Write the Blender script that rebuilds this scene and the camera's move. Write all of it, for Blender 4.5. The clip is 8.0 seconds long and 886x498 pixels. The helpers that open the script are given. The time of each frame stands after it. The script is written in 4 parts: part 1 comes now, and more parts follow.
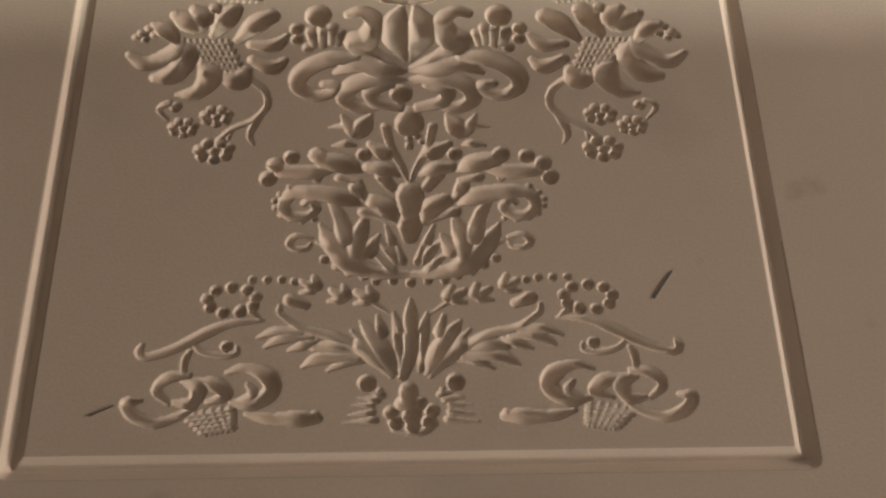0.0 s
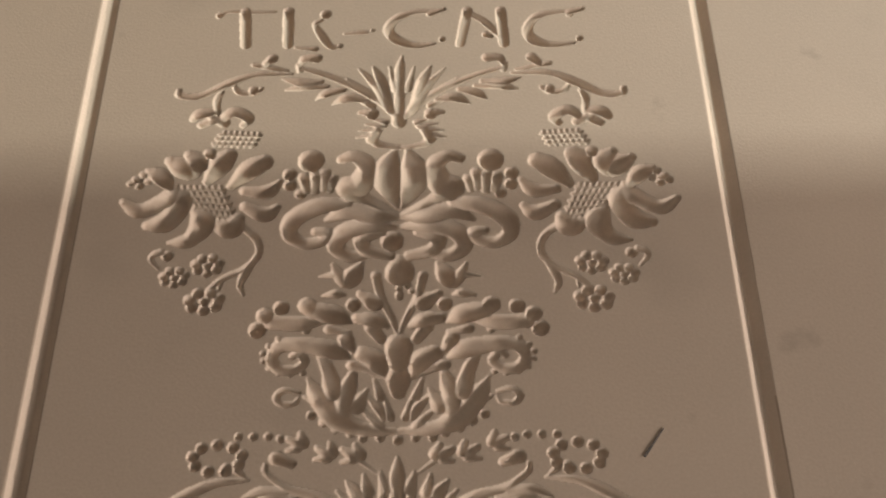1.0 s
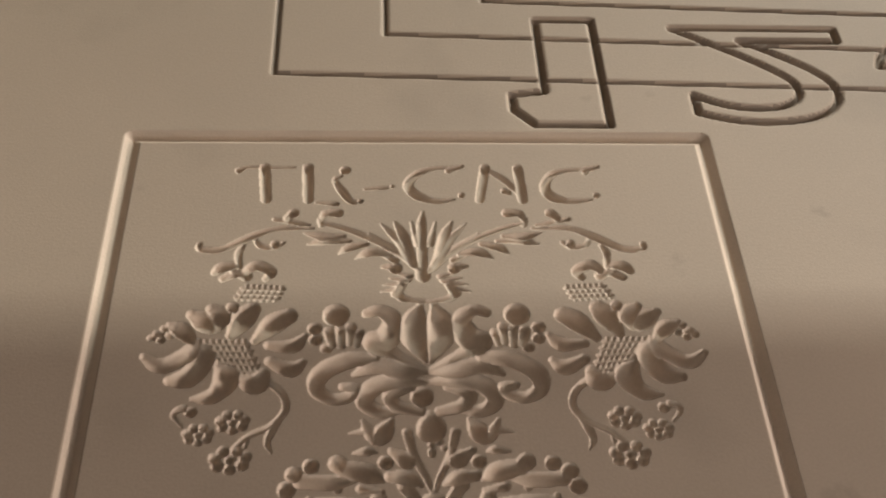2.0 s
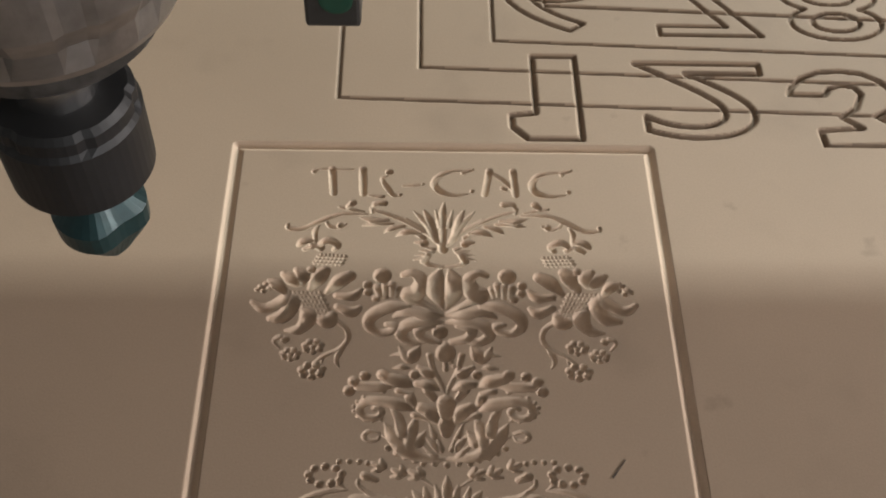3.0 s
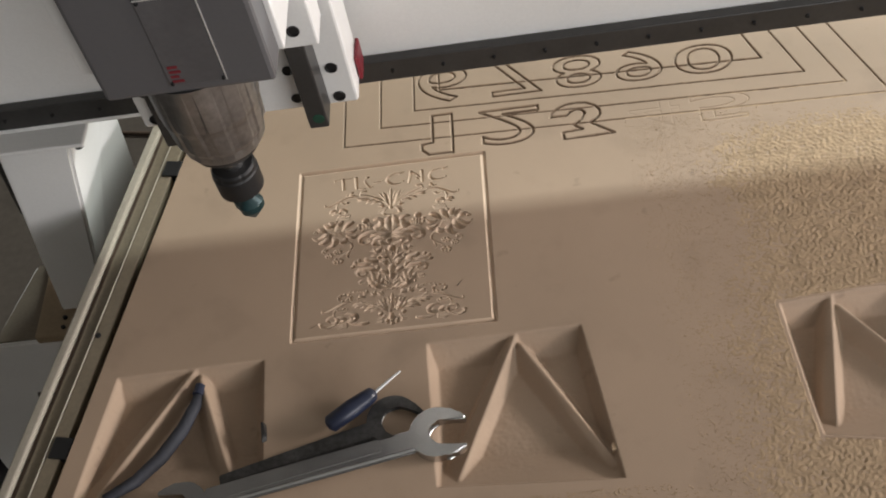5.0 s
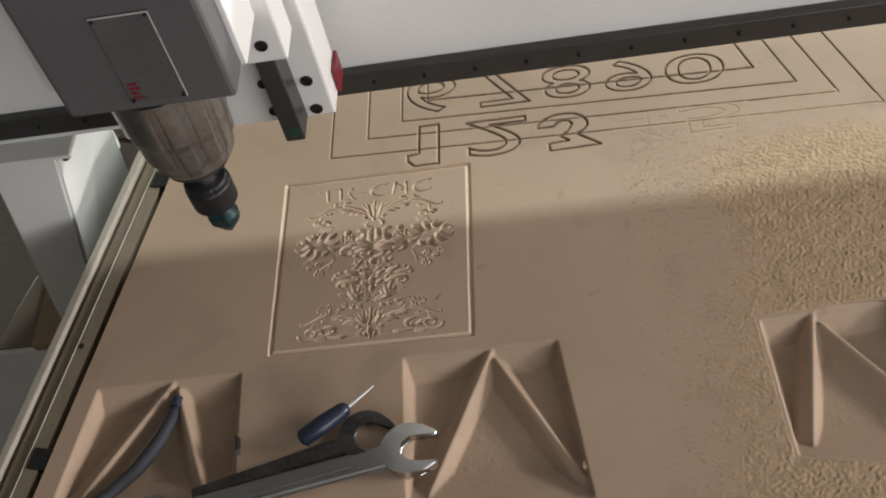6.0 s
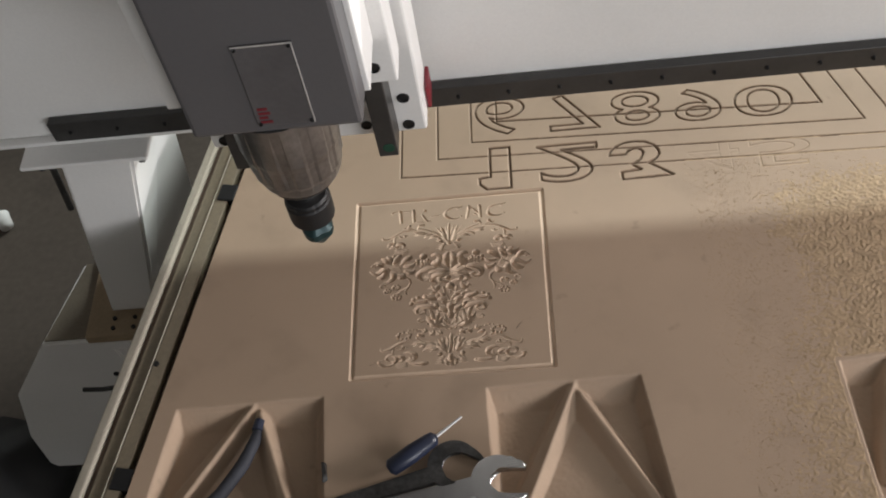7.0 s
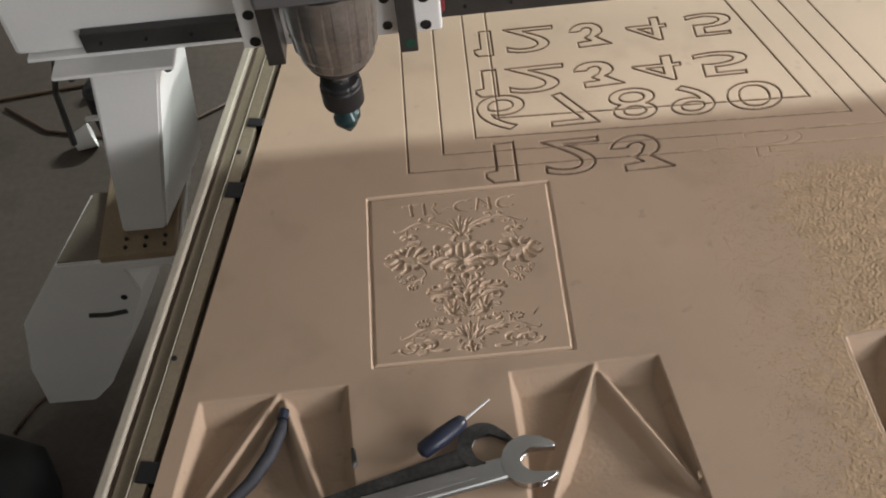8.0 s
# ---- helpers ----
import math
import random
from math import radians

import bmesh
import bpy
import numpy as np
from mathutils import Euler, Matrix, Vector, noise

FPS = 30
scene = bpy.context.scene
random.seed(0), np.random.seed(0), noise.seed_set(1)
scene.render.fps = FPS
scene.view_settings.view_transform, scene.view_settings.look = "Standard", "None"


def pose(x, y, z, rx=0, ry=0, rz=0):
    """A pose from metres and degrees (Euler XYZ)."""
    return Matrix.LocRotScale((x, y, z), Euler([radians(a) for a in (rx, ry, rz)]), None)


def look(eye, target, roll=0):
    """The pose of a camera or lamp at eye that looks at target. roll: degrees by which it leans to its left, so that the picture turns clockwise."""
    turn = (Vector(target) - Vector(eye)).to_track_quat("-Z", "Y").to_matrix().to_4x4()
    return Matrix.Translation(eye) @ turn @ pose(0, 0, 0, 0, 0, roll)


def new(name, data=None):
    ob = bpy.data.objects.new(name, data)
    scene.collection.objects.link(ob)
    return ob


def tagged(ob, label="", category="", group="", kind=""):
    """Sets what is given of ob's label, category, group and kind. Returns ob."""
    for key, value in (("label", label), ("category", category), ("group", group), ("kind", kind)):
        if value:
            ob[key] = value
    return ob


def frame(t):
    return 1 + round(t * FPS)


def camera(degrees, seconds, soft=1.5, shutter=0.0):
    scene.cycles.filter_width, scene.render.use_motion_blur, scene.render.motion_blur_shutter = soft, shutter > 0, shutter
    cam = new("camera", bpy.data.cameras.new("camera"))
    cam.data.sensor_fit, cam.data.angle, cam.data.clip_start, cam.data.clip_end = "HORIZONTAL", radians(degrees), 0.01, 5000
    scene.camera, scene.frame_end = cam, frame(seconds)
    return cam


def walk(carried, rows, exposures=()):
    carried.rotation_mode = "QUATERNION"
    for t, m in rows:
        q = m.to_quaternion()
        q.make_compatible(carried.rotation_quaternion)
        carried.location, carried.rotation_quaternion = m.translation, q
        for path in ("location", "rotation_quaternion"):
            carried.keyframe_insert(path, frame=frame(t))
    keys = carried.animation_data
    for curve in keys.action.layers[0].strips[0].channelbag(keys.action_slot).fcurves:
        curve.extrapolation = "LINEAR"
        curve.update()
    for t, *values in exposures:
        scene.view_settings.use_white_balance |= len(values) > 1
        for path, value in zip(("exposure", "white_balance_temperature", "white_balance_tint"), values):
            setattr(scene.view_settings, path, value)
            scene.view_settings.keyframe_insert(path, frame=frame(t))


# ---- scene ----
K = 0.8  # metres per plan unit: the plan is drawn in units of 0.8 m

cam = camera(44, 8.0, soft=1.9)
walk(cam, [
    (0, pose(0.1203, -0.0917, 0.3214, 27.50, -1.20, -1.19)),
    (0.5, pose(0.1359, -0.0770, 0.3241, 26.54, 1.24, 0.11)),
    (1, pose(0.1323, -0.0654, 0.3338, 30.94, -0.10, -0.60)),
    (1.5, pose(0.1210, -0.0584, 0.3293, 36.04, -0.75, -1.12)),
    (1.7, pose(0.1138, -0.0607, 0.3281, 37.97, -1.63, -1.66)),
    (2.8, pose(0.0755, -0.1216, 0.3822, 40.16, -3.52, -2.94)),
    (3, pose(0.1028, -0.1667, 0.4792, 36.78, -1.58, -0.45)),
    (3.5, pose(0.1340, -0.3381, 0.6228, 38.64, 1.40, 0.41)),
    (4, pose(0.1665, -0.5125, 0.7826, 38.42, 2.45, 0.42)),
    (4.5, pose(0.2031, -0.6920, 0.9698, 39.03, 4.59, -1.04)),
    (5, pose(0.3050, -0.7095, 1.0511, 37.65, 8.18, -2.04)),
    (5.2, pose(0.3508, -0.6956, 1.0371, 37.12, 8.46, -1.97)),
    (6.5, pose(0.3836, -0.6892, 1.0616, 38.21, 10.28, 0.46)),
    (7, pose(0.2392, -0.6366, 1.1202, 35.93, 6.97, -0.63)),
    (7.5, pose(0.1508, -0.6403, 1.1249, 35.77, 5.38, -1.84)),
    (8, pose(0.1191, -0.6855, 1.1239, 37.10, 4.19, -3.85)),
], exposures=((0, -0.2, 6450, 10), (0.5, 0.02, 6400, 10), (1.0, 0.02, 6380, 10), (1.5, -0.2, 6350, 10), (3.0, -0.15, 6350, 10), (4.5, 0.03, 6350, 10), (6.3, -0.12, 6250, 10), (7.2, 0.0, 6200, 10), (8.0, 0.22, 6250, 10)))

# ---- light ----
world = bpy.data.worlds.new("world")
scene.world = world
world.use_nodes = True
wn = world.node_tree.nodes
sky = wn.new("ShaderNodeTexSky")
sky.sky_type, sky.sun_disc = "NISHITA", False
sky.sun_elevation, sky.sun_rotation = radians(35), radians(30)
wn["Background"].inputs["Strength"].default_value = 0.06
world.node_tree.links.new(sky.outputs["Color"], wn["Background"].inputs["Color"])


def window_light(name, eye, target, wide, tall, watts, colour):
    data = bpy.data.lights.new(name, "AREA")
    data.shape, data.size, data.size_y = "RECTANGLE", wide * K, tall * K
    data.energy, data.color = watts, colour
    ob = new(name, data)
    ob.matrix_world = look([c * K for c in eye], [c * K for c in target])
    return ob


window_light("clerestory_light", (3.6, 4.9, 2.65), (3.6, 0.2, 0.0), 2.4, 0.34, 345, (0.95, 1.0, 0.93))
window_light("side_window_light", (6.9, -0.2, 2.0), (0.15, 0.0, 0.0), 2.6, 0.9, 255, (1.0, 0.915, 0.865))
window_light("south_window_light", (2.4, -3.1, 1.05), (0.0, 0.4, 0.2), 2.0, 0.8, 36, (1.0, 0.98, 0.97))


# ---- materials ----
def material(name, base, rough=0.6, metal=0.0, vary=0.15, scale=8.0, bump=0.0, bump_scale=200.0, second=None, stains=()):
    m = bpy.data.materials.new(name)
    m.use_nodes = True
    nt = m.node_tree
    b = nt.nodes["Principled BSDF"]
    b.inputs["Roughness"].default_value = rough
    b.inputs["Metallic"].default_value = metal
    tc = nt.nodes.new("ShaderNodeTexCoord")
    n1 = nt.nodes.new("ShaderNodeTexNoise")
    n1.inputs["Scale"].default_value, n1.inputs["Detail"].default_value = scale, 6.0
    n2 = nt.nodes.new("ShaderNodeTexNoise")
    n2.inputs["Scale"].default_value, n2.inputs["Detail"].default_value = bump_scale, 3.0
    for n in (n1, n2):
        nt.links.new(tc.outputs["Object"], n.inputs["Vector"])
    ramp = nt.nodes.new("ShaderNodeMapRange")
    ramp.inputs["From Min"].default_value, ramp.inputs["From Max"].default_value = 0.3, 0.7
    nt.links.new(n1.outputs["Fac"], ramp.inputs["Value"])
    mix = nt.nodes.new("ShaderNodeMix")
    mix.data_type = "RGBA"
    other = second or tuple(c * (1 - vary) for c in base)
    mix.inputs["A"].default_value, mix.inputs["B"].default_value = (*base, 1), (*other, 1)
    nt.links.new(ramp.outputs["Result"], mix.inputs["Factor"])
    tone = mix.outputs["Result"]
    for size, low, high, dark in stains:
        spot = nt.nodes.new("ShaderNodeTexNoise")
        spot.inputs["Scale"].default_value, spot.inputs["Detail"].default_value = size, 4.0
        nt.links.new(tc.outputs["Object"], spot.inputs["Vector"])
        cut = nt.nodes.new("ShaderNodeMapRange")
        cut.inputs["From Min"].default_value, cut.inputs["From Max"].default_value = low, high
        cut.inputs["To Max"].default_value = dark
        nt.links.new(spot.outputs["Fac"], cut.inputs["Value"])
        lay = nt.nodes.new("ShaderNodeMix")
        lay.data_type = "RGBA"
        lay.inputs["B"].default_value = (*(c * 0.35 for c in base), 1)
        nt.links.new(cut.outputs["Result"], lay.inputs["Factor"])
        nt.links.new(tone, lay.inputs["A"])
        tone = lay.outputs["Result"]
    fine = nt.nodes.new("ShaderNodeMix")
    fine.data_type, fine.blend_type = "RGBA", "MULTIPLY"
    fine.inputs["Factor"].default_value = min(1.0, vary * 1.5)
    nt.links.new(tone, fine.inputs["A"])
    nt.links.new(n2.outputs["Fac"], fine.inputs["B"])
    nt.links.new(fine.outputs["Result"], b.inputs["Base Color"])
    if bump:
        bp = nt.nodes.new("ShaderNodeBump")
        bp.inputs["Strength"].default_value, bp.inputs["Distance"].default_value = bump, 0.002
        nt.links.new(n2.outputs["Fac"], bp.inputs["Height"])
        nt.links.new(bp.outputs["Normal"], b.inputs["Normal"])
    return m


MDF = material("mdf", (0.46, 0.337, 0.238), 0.75, vary=0.12, scale=5.0, bump=0.06, bump_scale=900.0,
               stains=((11.0, 0.56, 0.74, 0.22), (33.0, 0.68, 0.78, 0.40)))
LIT_CORE = material("lit_core_mdf", (0.61, 0.46, 0.335), 0.75, vary=0.1, scale=30.0, bump=0.05, bump_scale=900.0)
DUSTY = material("dusty_plate", (0.24, 0.20, 0.15), 0.8, vary=0.2, scale=12.0)
WHITE = material("white_paint", (0.84, 0.83, 0.81), 0.45, vary=0.06, scale=6.0, bump=0.04, bump_scale=300.0)
GREY = material("grey_paint", (0.115, 0.111, 0.115), 0.42, vary=0.08, scale=5.0)
CREAM = material("cream_profile", (0.30, 0.25, 0.175), 0.5, metal=0.15, vary=0.2, scale=14.0)
STEEL = material("steel", (0.55, 0.53, 0.5), 0.28, metal=1.0, vary=0.15, scale=12.0)
DARK = material("dark_rail", (0.05, 0.048, 0.046), 0.4, vary=0.3, scale=20.0)
BLACK = material("black_oxide", (0.014, 0.014, 0.015), 0.5, vary=0.3, scale=40.0)
TEAL = material("teal_carbide", (0.022, 0.062, 0.066), 0.35, metal=0.3, vary=0.3, scale=80.0)
RED = material("red_plastic", (0.22, 0.018, 0.03), 0.45, vary=0.2, scale=60.0)
GREEN = material("green_paint", (0.01, 0.07, 0.04), 0.6, vary=0.2, scale=80.0)
FLOOR = material("workshop_floor", (0.135, 0.108, 0.088), 0.6, vary=0.3, scale=1.6, bump=0.1, bump_scale=60.0, stains=((0.9, 0.5, 0.7, 0.5), (7.0, 0.6, 0.75, 0.4)))
PLASTER = material("plaster", (0.24, 0.23, 0.22), 0.85, vary=0.1, scale=1.0)
CHROME = material("chrome_vanadium", (0.74, 0.73, 0.72), 0.27, metal=1.0, vary=0.2, scale=22.0, bump=0.1, bump_scale=40.0)
NAVY = material("navy_grip", (0.022, 0.028, 0.055), 0.35, vary=0.2, scale=50.0)
BROWN = material("rust_brown", (0.12, 0.075, 0.05), 0.6, vary=0.3, scale=30.0)
PALE = material("pale_rib", (0.46, 0.42, 0.34), 0.4, vary=0.15, scale=20.0)
PLY = material("plywood", (0.40, 0.30, 0.19), 0.7, vary=0.2, scale=14.0, bump=0.1)
DUST = material("sawdust_chips", (0.55, 0.395, 0.245), 0.9, vary=0.25, scale=60.0)
DEEP_CUT = material("deep_cut_mdf", (0.345, 0.25, 0.175), 0.8, vary=0.2, scale=40.0)
BRIGHT = material("bright_steel", (0.88, 0.87, 0.85), 0.4, metal=0.6, vary=0.1, scale=60.0)
SLATE = material("slate_rubber", (0.045, 0.048, 0.062), 0.7, vary=0.3, scale=40.0)
SCRATCH = material("scratch_shade", (0.15, 0.115, 0.09), 0.6, vary=0.3, scale=200.0)
GREY_PLATE = material("nameplate_metal", (0.15, 0.145, 0.15), 0.4, metal=0.3, vary=0.15, scale=30.0)
BRUSHED = material("brushed_metal", (0.60, 0.61, 0.63), 0.33, metal=1.0, vary=0.3, scale=24.0, bump=0.15, bump_scale=160.0)
IRON = material("dark_forged_steel", (0.20, 0.195, 0.19), 0.42, metal=0.8, vary=0.5, scale=35.0)


# ---- mesh helpers; plan units in, metres out ----
def thing(name, label, category, group="", kind="", at=(0, 0, 0), rz=0.0):
    ob = new(name)
    ob.matrix_world = pose(at[0] * K, at[1] * K, at[2] * K, 0, 0, rz)
    return tagged(ob, label, category, group, kind)


def part(name, bm, material, parent, label="", smooth=False):
    me = bpy.data.meshes.new(name)
    bmesh.ops.recalc_face_normals(bm, faces=bm.faces)
    bm.to_mesh(me)
    bm.free()
    me.transform(Matrix.Scale(K, 4))
    if smooth:
        me.shade_smooth()
    me.materials.append(material)
    ob = new(name, me)
    ob.parent = parent
    if label:
        ob["label"] = label
    return ob


def box(x0, x1, y0, y1, z0, z1, bevel=0.0, bm=None):
    own = bmesh.new()
    bmesh.ops.create_cube(own, size=1.0)
    for v in own.verts:
        v.co = ((x0 + x1) / 2 + v.co.x * (x1 - x0), (y0 + y1) / 2 + v.co.y * (y1 - y0), (z0 + z1) / 2 + v.co.z * (z1 - z0))
    if bevel:
        bmesh.ops.bevel(own, geom=own.edges[:], offset=bevel, segments=2, affect="EDGES", profile=0.5)
    if bm is None:
        return own
    me = bpy.data.meshes.new("tmp")
    own.to_mesh(me)
    own.free()
    bm.from_mesh(me)
    bpy.data.meshes.remove(me)
    return bm


def lathe(profile, segments=40, at=(0, 0, 0), bm=None):
    """profile: (radius, z) from bottom to top, turned about z."""
    bm = bm or bmesh.new()
    rings = []
    for r, z in profile:
        if r < 1e-6:
            rings.append([bm.verts.new((at[0], at[1], at[2] + z))])
        else:
            rings.append([bm.verts.new((at[0] + r * math.cos(2 * math.pi * k / segments), at[1] + r * math.sin(2 * math.pi * k / segments), at[2] + z)) for k in range(segments)])
    for a, b in zip(rings, rings[1:]):
        for k in range(segments):
            j = (k + 1) % segments
            if len(a) == 1 and len(b) > 1:
                bm.faces.new((a[0], b[j], b[k]))
            elif len(b) == 1 and len(a) > 1:
                bm.faces.new((a[k], a[j], b[0]))
            elif len(a) > 1:
                bm.faces.new((a[k], a[j], b[j], b[k]))
    for ring, flip in ((rings[0], True), (rings[-1], False)):
        if len(ring) > 2:
            bm.faces.new(ring[::-1] if flip else ring)
    return bm


def prism(outline, z0, z1, bm=None):
    bm = bm or bmesh.new()
    lo = [bm.verts.new((x, y, z0)) for x, y in outline]
    hi = [bm.verts.new((x, y, z1)) for x, y in outline]
    n = len(outline)
    bm.faces.new(lo[::-1])
    bm.faces.new(hi)
    for k in range(n):
        bm.faces.new((lo[k], lo[(k + 1) % n], hi[(k + 1) % n], hi[k]))
    return bm


def tube(points, radius, segments=8, bm=None):
    """A round bar along points, with a radius or a list of radii."""
    bm = bm or bmesh.new()
    pts = [Vector(p) for p in points]
    radii = radius if isinstance(radius, (list, tuple)) else [radius] * len(pts)
    rings, side = [], None
    for k, p in enumerate(pts):
        d = (pts[min(k + 1, len(pts) - 1)] - pts[max(k - 1, 0)]).normalized()
        if side is None:
            side = d.orthogonal().normalized()
        side = (side - d * side.dot(d)).normalized()
        up = d.cross(side)
        rings.append([bm.verts.new(p + (side * math.cos(a) + up * math.sin(a)) * radii[k]) for a in (2 * math.pi * j / segments for j in range(segments))])
    for a, b in zip(rings, rings[1:]):
        for k in range(segments):
            bm.faces.new((a[k], a[(k + 1) % segments], b[(k + 1) % segments], b[k]))
    bm.faces.new(rings[0][::-1])
    bm.faces.new(rings[-1])
    return bm


# ---- the room ----
def room():
    x0, x1, y0, y1, z0, z1, w = -3.2, 7.0, -3.2, 5.0, -1.0, 4.3, 0.2
    for name, b, m, label, cat in (
            ("floor", box(x0 - w, x1 + w, y0 - w, y1 + w, z0 - w, z0), FLOOR, "dark brown dusty workshop floor", "floor"),
            ("ceiling", box(x0 - w, x1 + w, y0 - w, y1 + w, z1, z1 + w), PLASTER, "plain pale workshop ceiling", "ceiling"),
            ("wall_west", box(x0 - w, x0, y0, y1, z0, z1), PLASTER, "plain pale plaster workshop wall", "wall")):
        tagged(part(name, b, m, None), label, cat, kind="structure")
    bm = bmesh.new()
    for a in ((x0 - w, 1.3, z0, z1), (3.5, x1 + w, z0, z1), (1.3, 3.5, z0, 0.55), (1.3, 3.5, 1.55, z1)):
        box(a[0], a[1], y0 - w, y0, a[2], a[3], bm=bm)
    tagged(part("wall_south", bm, PLASTER, None), "pale plaster workshop wall with a window opening", "wall", kind="structure")
    # north wall with a clerestory opening, east wall with a window opening
    bm = bmesh.new()
    for a in ((x0, 2.35, z0, z1), (4.85, x1, z0, z1), (2.35, 4.85, z0, 2.38), (2.35, 4.85, 2.92, z1)):
        box(a[0], a[1], y1, y1 + w, a[2], a[3], bm=bm)
    tagged(part("wall_north", bm, PLASTER, None), "pale plaster workshop wall with a high window opening", "wall", kind="structure")
    bm = bmesh.new()
    for a in ((y0, -1.6, z0, z1), (1.2, y1, z0, z1), (-1.6, 1.2, z0, 1.4), (-1.6, 1.2, 2.6, z1)):
        box(x1, x1 + w, a[0], a[1], a[2], a[3], bm=bm)
    tagged(part("wall_east", bm, PLASTER, None), "pale plaster workshop wall with a window opening", "wall", kind="structure")


room()


# ---- the board on the bed ----
def seg_depth(X, Y, a, b, half, depth):
    """A V groove along the segment a-b."""
    ax, ay, bx, by = *a, *b
    L = (bx - ax) ** 2 + (by - ay) ** 2 + 1e-12
    u = np.clip(((X - ax) * (bx - ax) + (Y - ay) * (by - ay)) / L, 0, 1)
    d = np.hypot(X - ax - u * (bx - ax), Y - ay - u * (by - ay))
    return -depth * np.clip(1 - d / half, 0, 1)


def sheet(name, xs, ys, Z, parent, material, label="", smooth=True, left=None):
    nx, ny = len(xs), len(ys)
    XX, YY = np.meshgrid(xs, ys)
    if left:
        XX = np.maximum(XX, left(YY))
    co = np.stack([XX, YY, Z], -1).reshape(-1, 3) * K
    idx = np.arange(nx * ny).reshape(ny, nx)
    faces = np.stack([idx[:-1, :-1], idx[:-1, 1:], idx[1:, 1:], idx[1:, :-1]], -1).reshape(-1, 4)
    me = bpy.data.meshes.new(name)
    me.vertices.add(len(co))
    me.vertices.foreach_set("co", co.ravel())
    me.loops.add(faces.size)
    me.loops.foreach_set("vertex_index", faces.ravel())
    me.polygons.add(len(faces))
    me.polygons.foreach_set("loop_start", np.arange(0, faces.size, 4))
    me.update(calc_edges=True)
    if smooth:
        me.shade_smooth()
    me.materials.append(material)
    ob = new(name, me)
    ob.parent = parent
    if label:
        ob["label"] = label
    return ob


EDGE_TURN = -11.0  # the bed's side profile runs at this angle to the carved panel


def flat(quads, z=0.0):
    bm = bmesh.new()
    for q in quads:
        bm.faces.new([bm.verts.new((x, y, z)) for x, y in q])
    return bm


def line_pieces(points):
    return list(zip(points, points[1:]))


def carve(Z, xs, ys, pieces, half, depth):
    """Cut V grooves along the pieces into the sheet of heights Z."""
    for a, b in pieces:
        i0, i1 = np.searchsorted(xs, (min(a[0], b[0]) - half, max(a[0], b[0]) + half))
        j0, j1 = np.searchsorted(ys, (min(a[1], b[1]) - half, max(a[1], b[1]) + half))
        if i1 <= i0 or j1 <= j0:
            continue
        X, Y = np.meshgrid(xs[i0:i1], ys[j0:j1])
        Z[j0:j1, i0:i1] = np.minimum(Z[j0:j1, i0:i1], seg_depth(X, Y, a, b, half, depth))


def to_line(X, Y, a, b):
    """Signed distance to the line a-b (positive on its right), and the place along it, 0 to 1."""
    ux, uy = b[0] - a[0], b[1] - a[1]
    L = math.hypot(ux, uy)
    along = ((X - a[0]) * ux + (Y - a[1]) * uy) / L ** 2
    side = ((Y - a[1]) * -ux + (X - a[0]) * uy) / L
    return side, along


def soften(A, times):
    """Round the edges of a sheet of heights."""
    for _ in range(times):
        A = np.pad(A, 1, mode="edge")
        A = (A[:-2] + 2 * A[1:-1] + A[2:]) / 4
        A = (A[:, :-2] + 2 * A[:, 1:-1] + A[:, 2:]) / 4
    return A


def pocket(Z, xs, ys, rim, ridges, deep):
    """A pocket with four walls, rim corners clockwise from the far left, and ridges (start, end, left slope, right slope, crest width)."""
    X, Y = np.meshgrid(xs, ys)
    inside = np.full(X.shape, 1.0)
    for a, b in zip(rim, rim[1:] + rim[:1]):
        s, _ = to_line(X, Y, a, b)
        inside = np.minimum(inside, np.clip(s / 0.004, -1, 1))
    floor_z = np.full(X.shape, -deep)
    # the floor climbs to the near rim, and steeply to the far and the side rims
    for k, slope in ((0, 0.75), (1, 1.6), (2, 0.42), (3, 2.2)):
        s, _ = to_line(X, Y, rim[k], rim[(k + 1) % 4])
        floor_z = np.maximum(floor_z, -0.005 - np.clip(s, 0, 1) * slope)
    for a, b, left, right, crest in ridges:
        s, u = to_line(X, Y, a, b)
        wide = crest * (0.5 + 1.1 * np.clip(u, 0, 1))
        fall = np.where(s > 0, np.maximum(s - wide, 0) * right + np.clip(s, 0, wide) * 0.42, -s * left)
        over = np.maximum(np.maximum(-u, u - 1), 0) * 0.12
        floor_z = np.maximum(floor_z, -0.0015 - fall - over - 0.006 * np.clip(u, 0, 1))
    floor_z = soften(floor_z, 1)
    # crumbs left by the tool
    floor_z += soften(np.random.default_rng(3).normal(0, 0.0005, X.shape), 1) * np.clip(-floor_z / deep, 0, 1)
    return np.where(inside > 0, np.minimum(Z, floor_z * inside), Z)


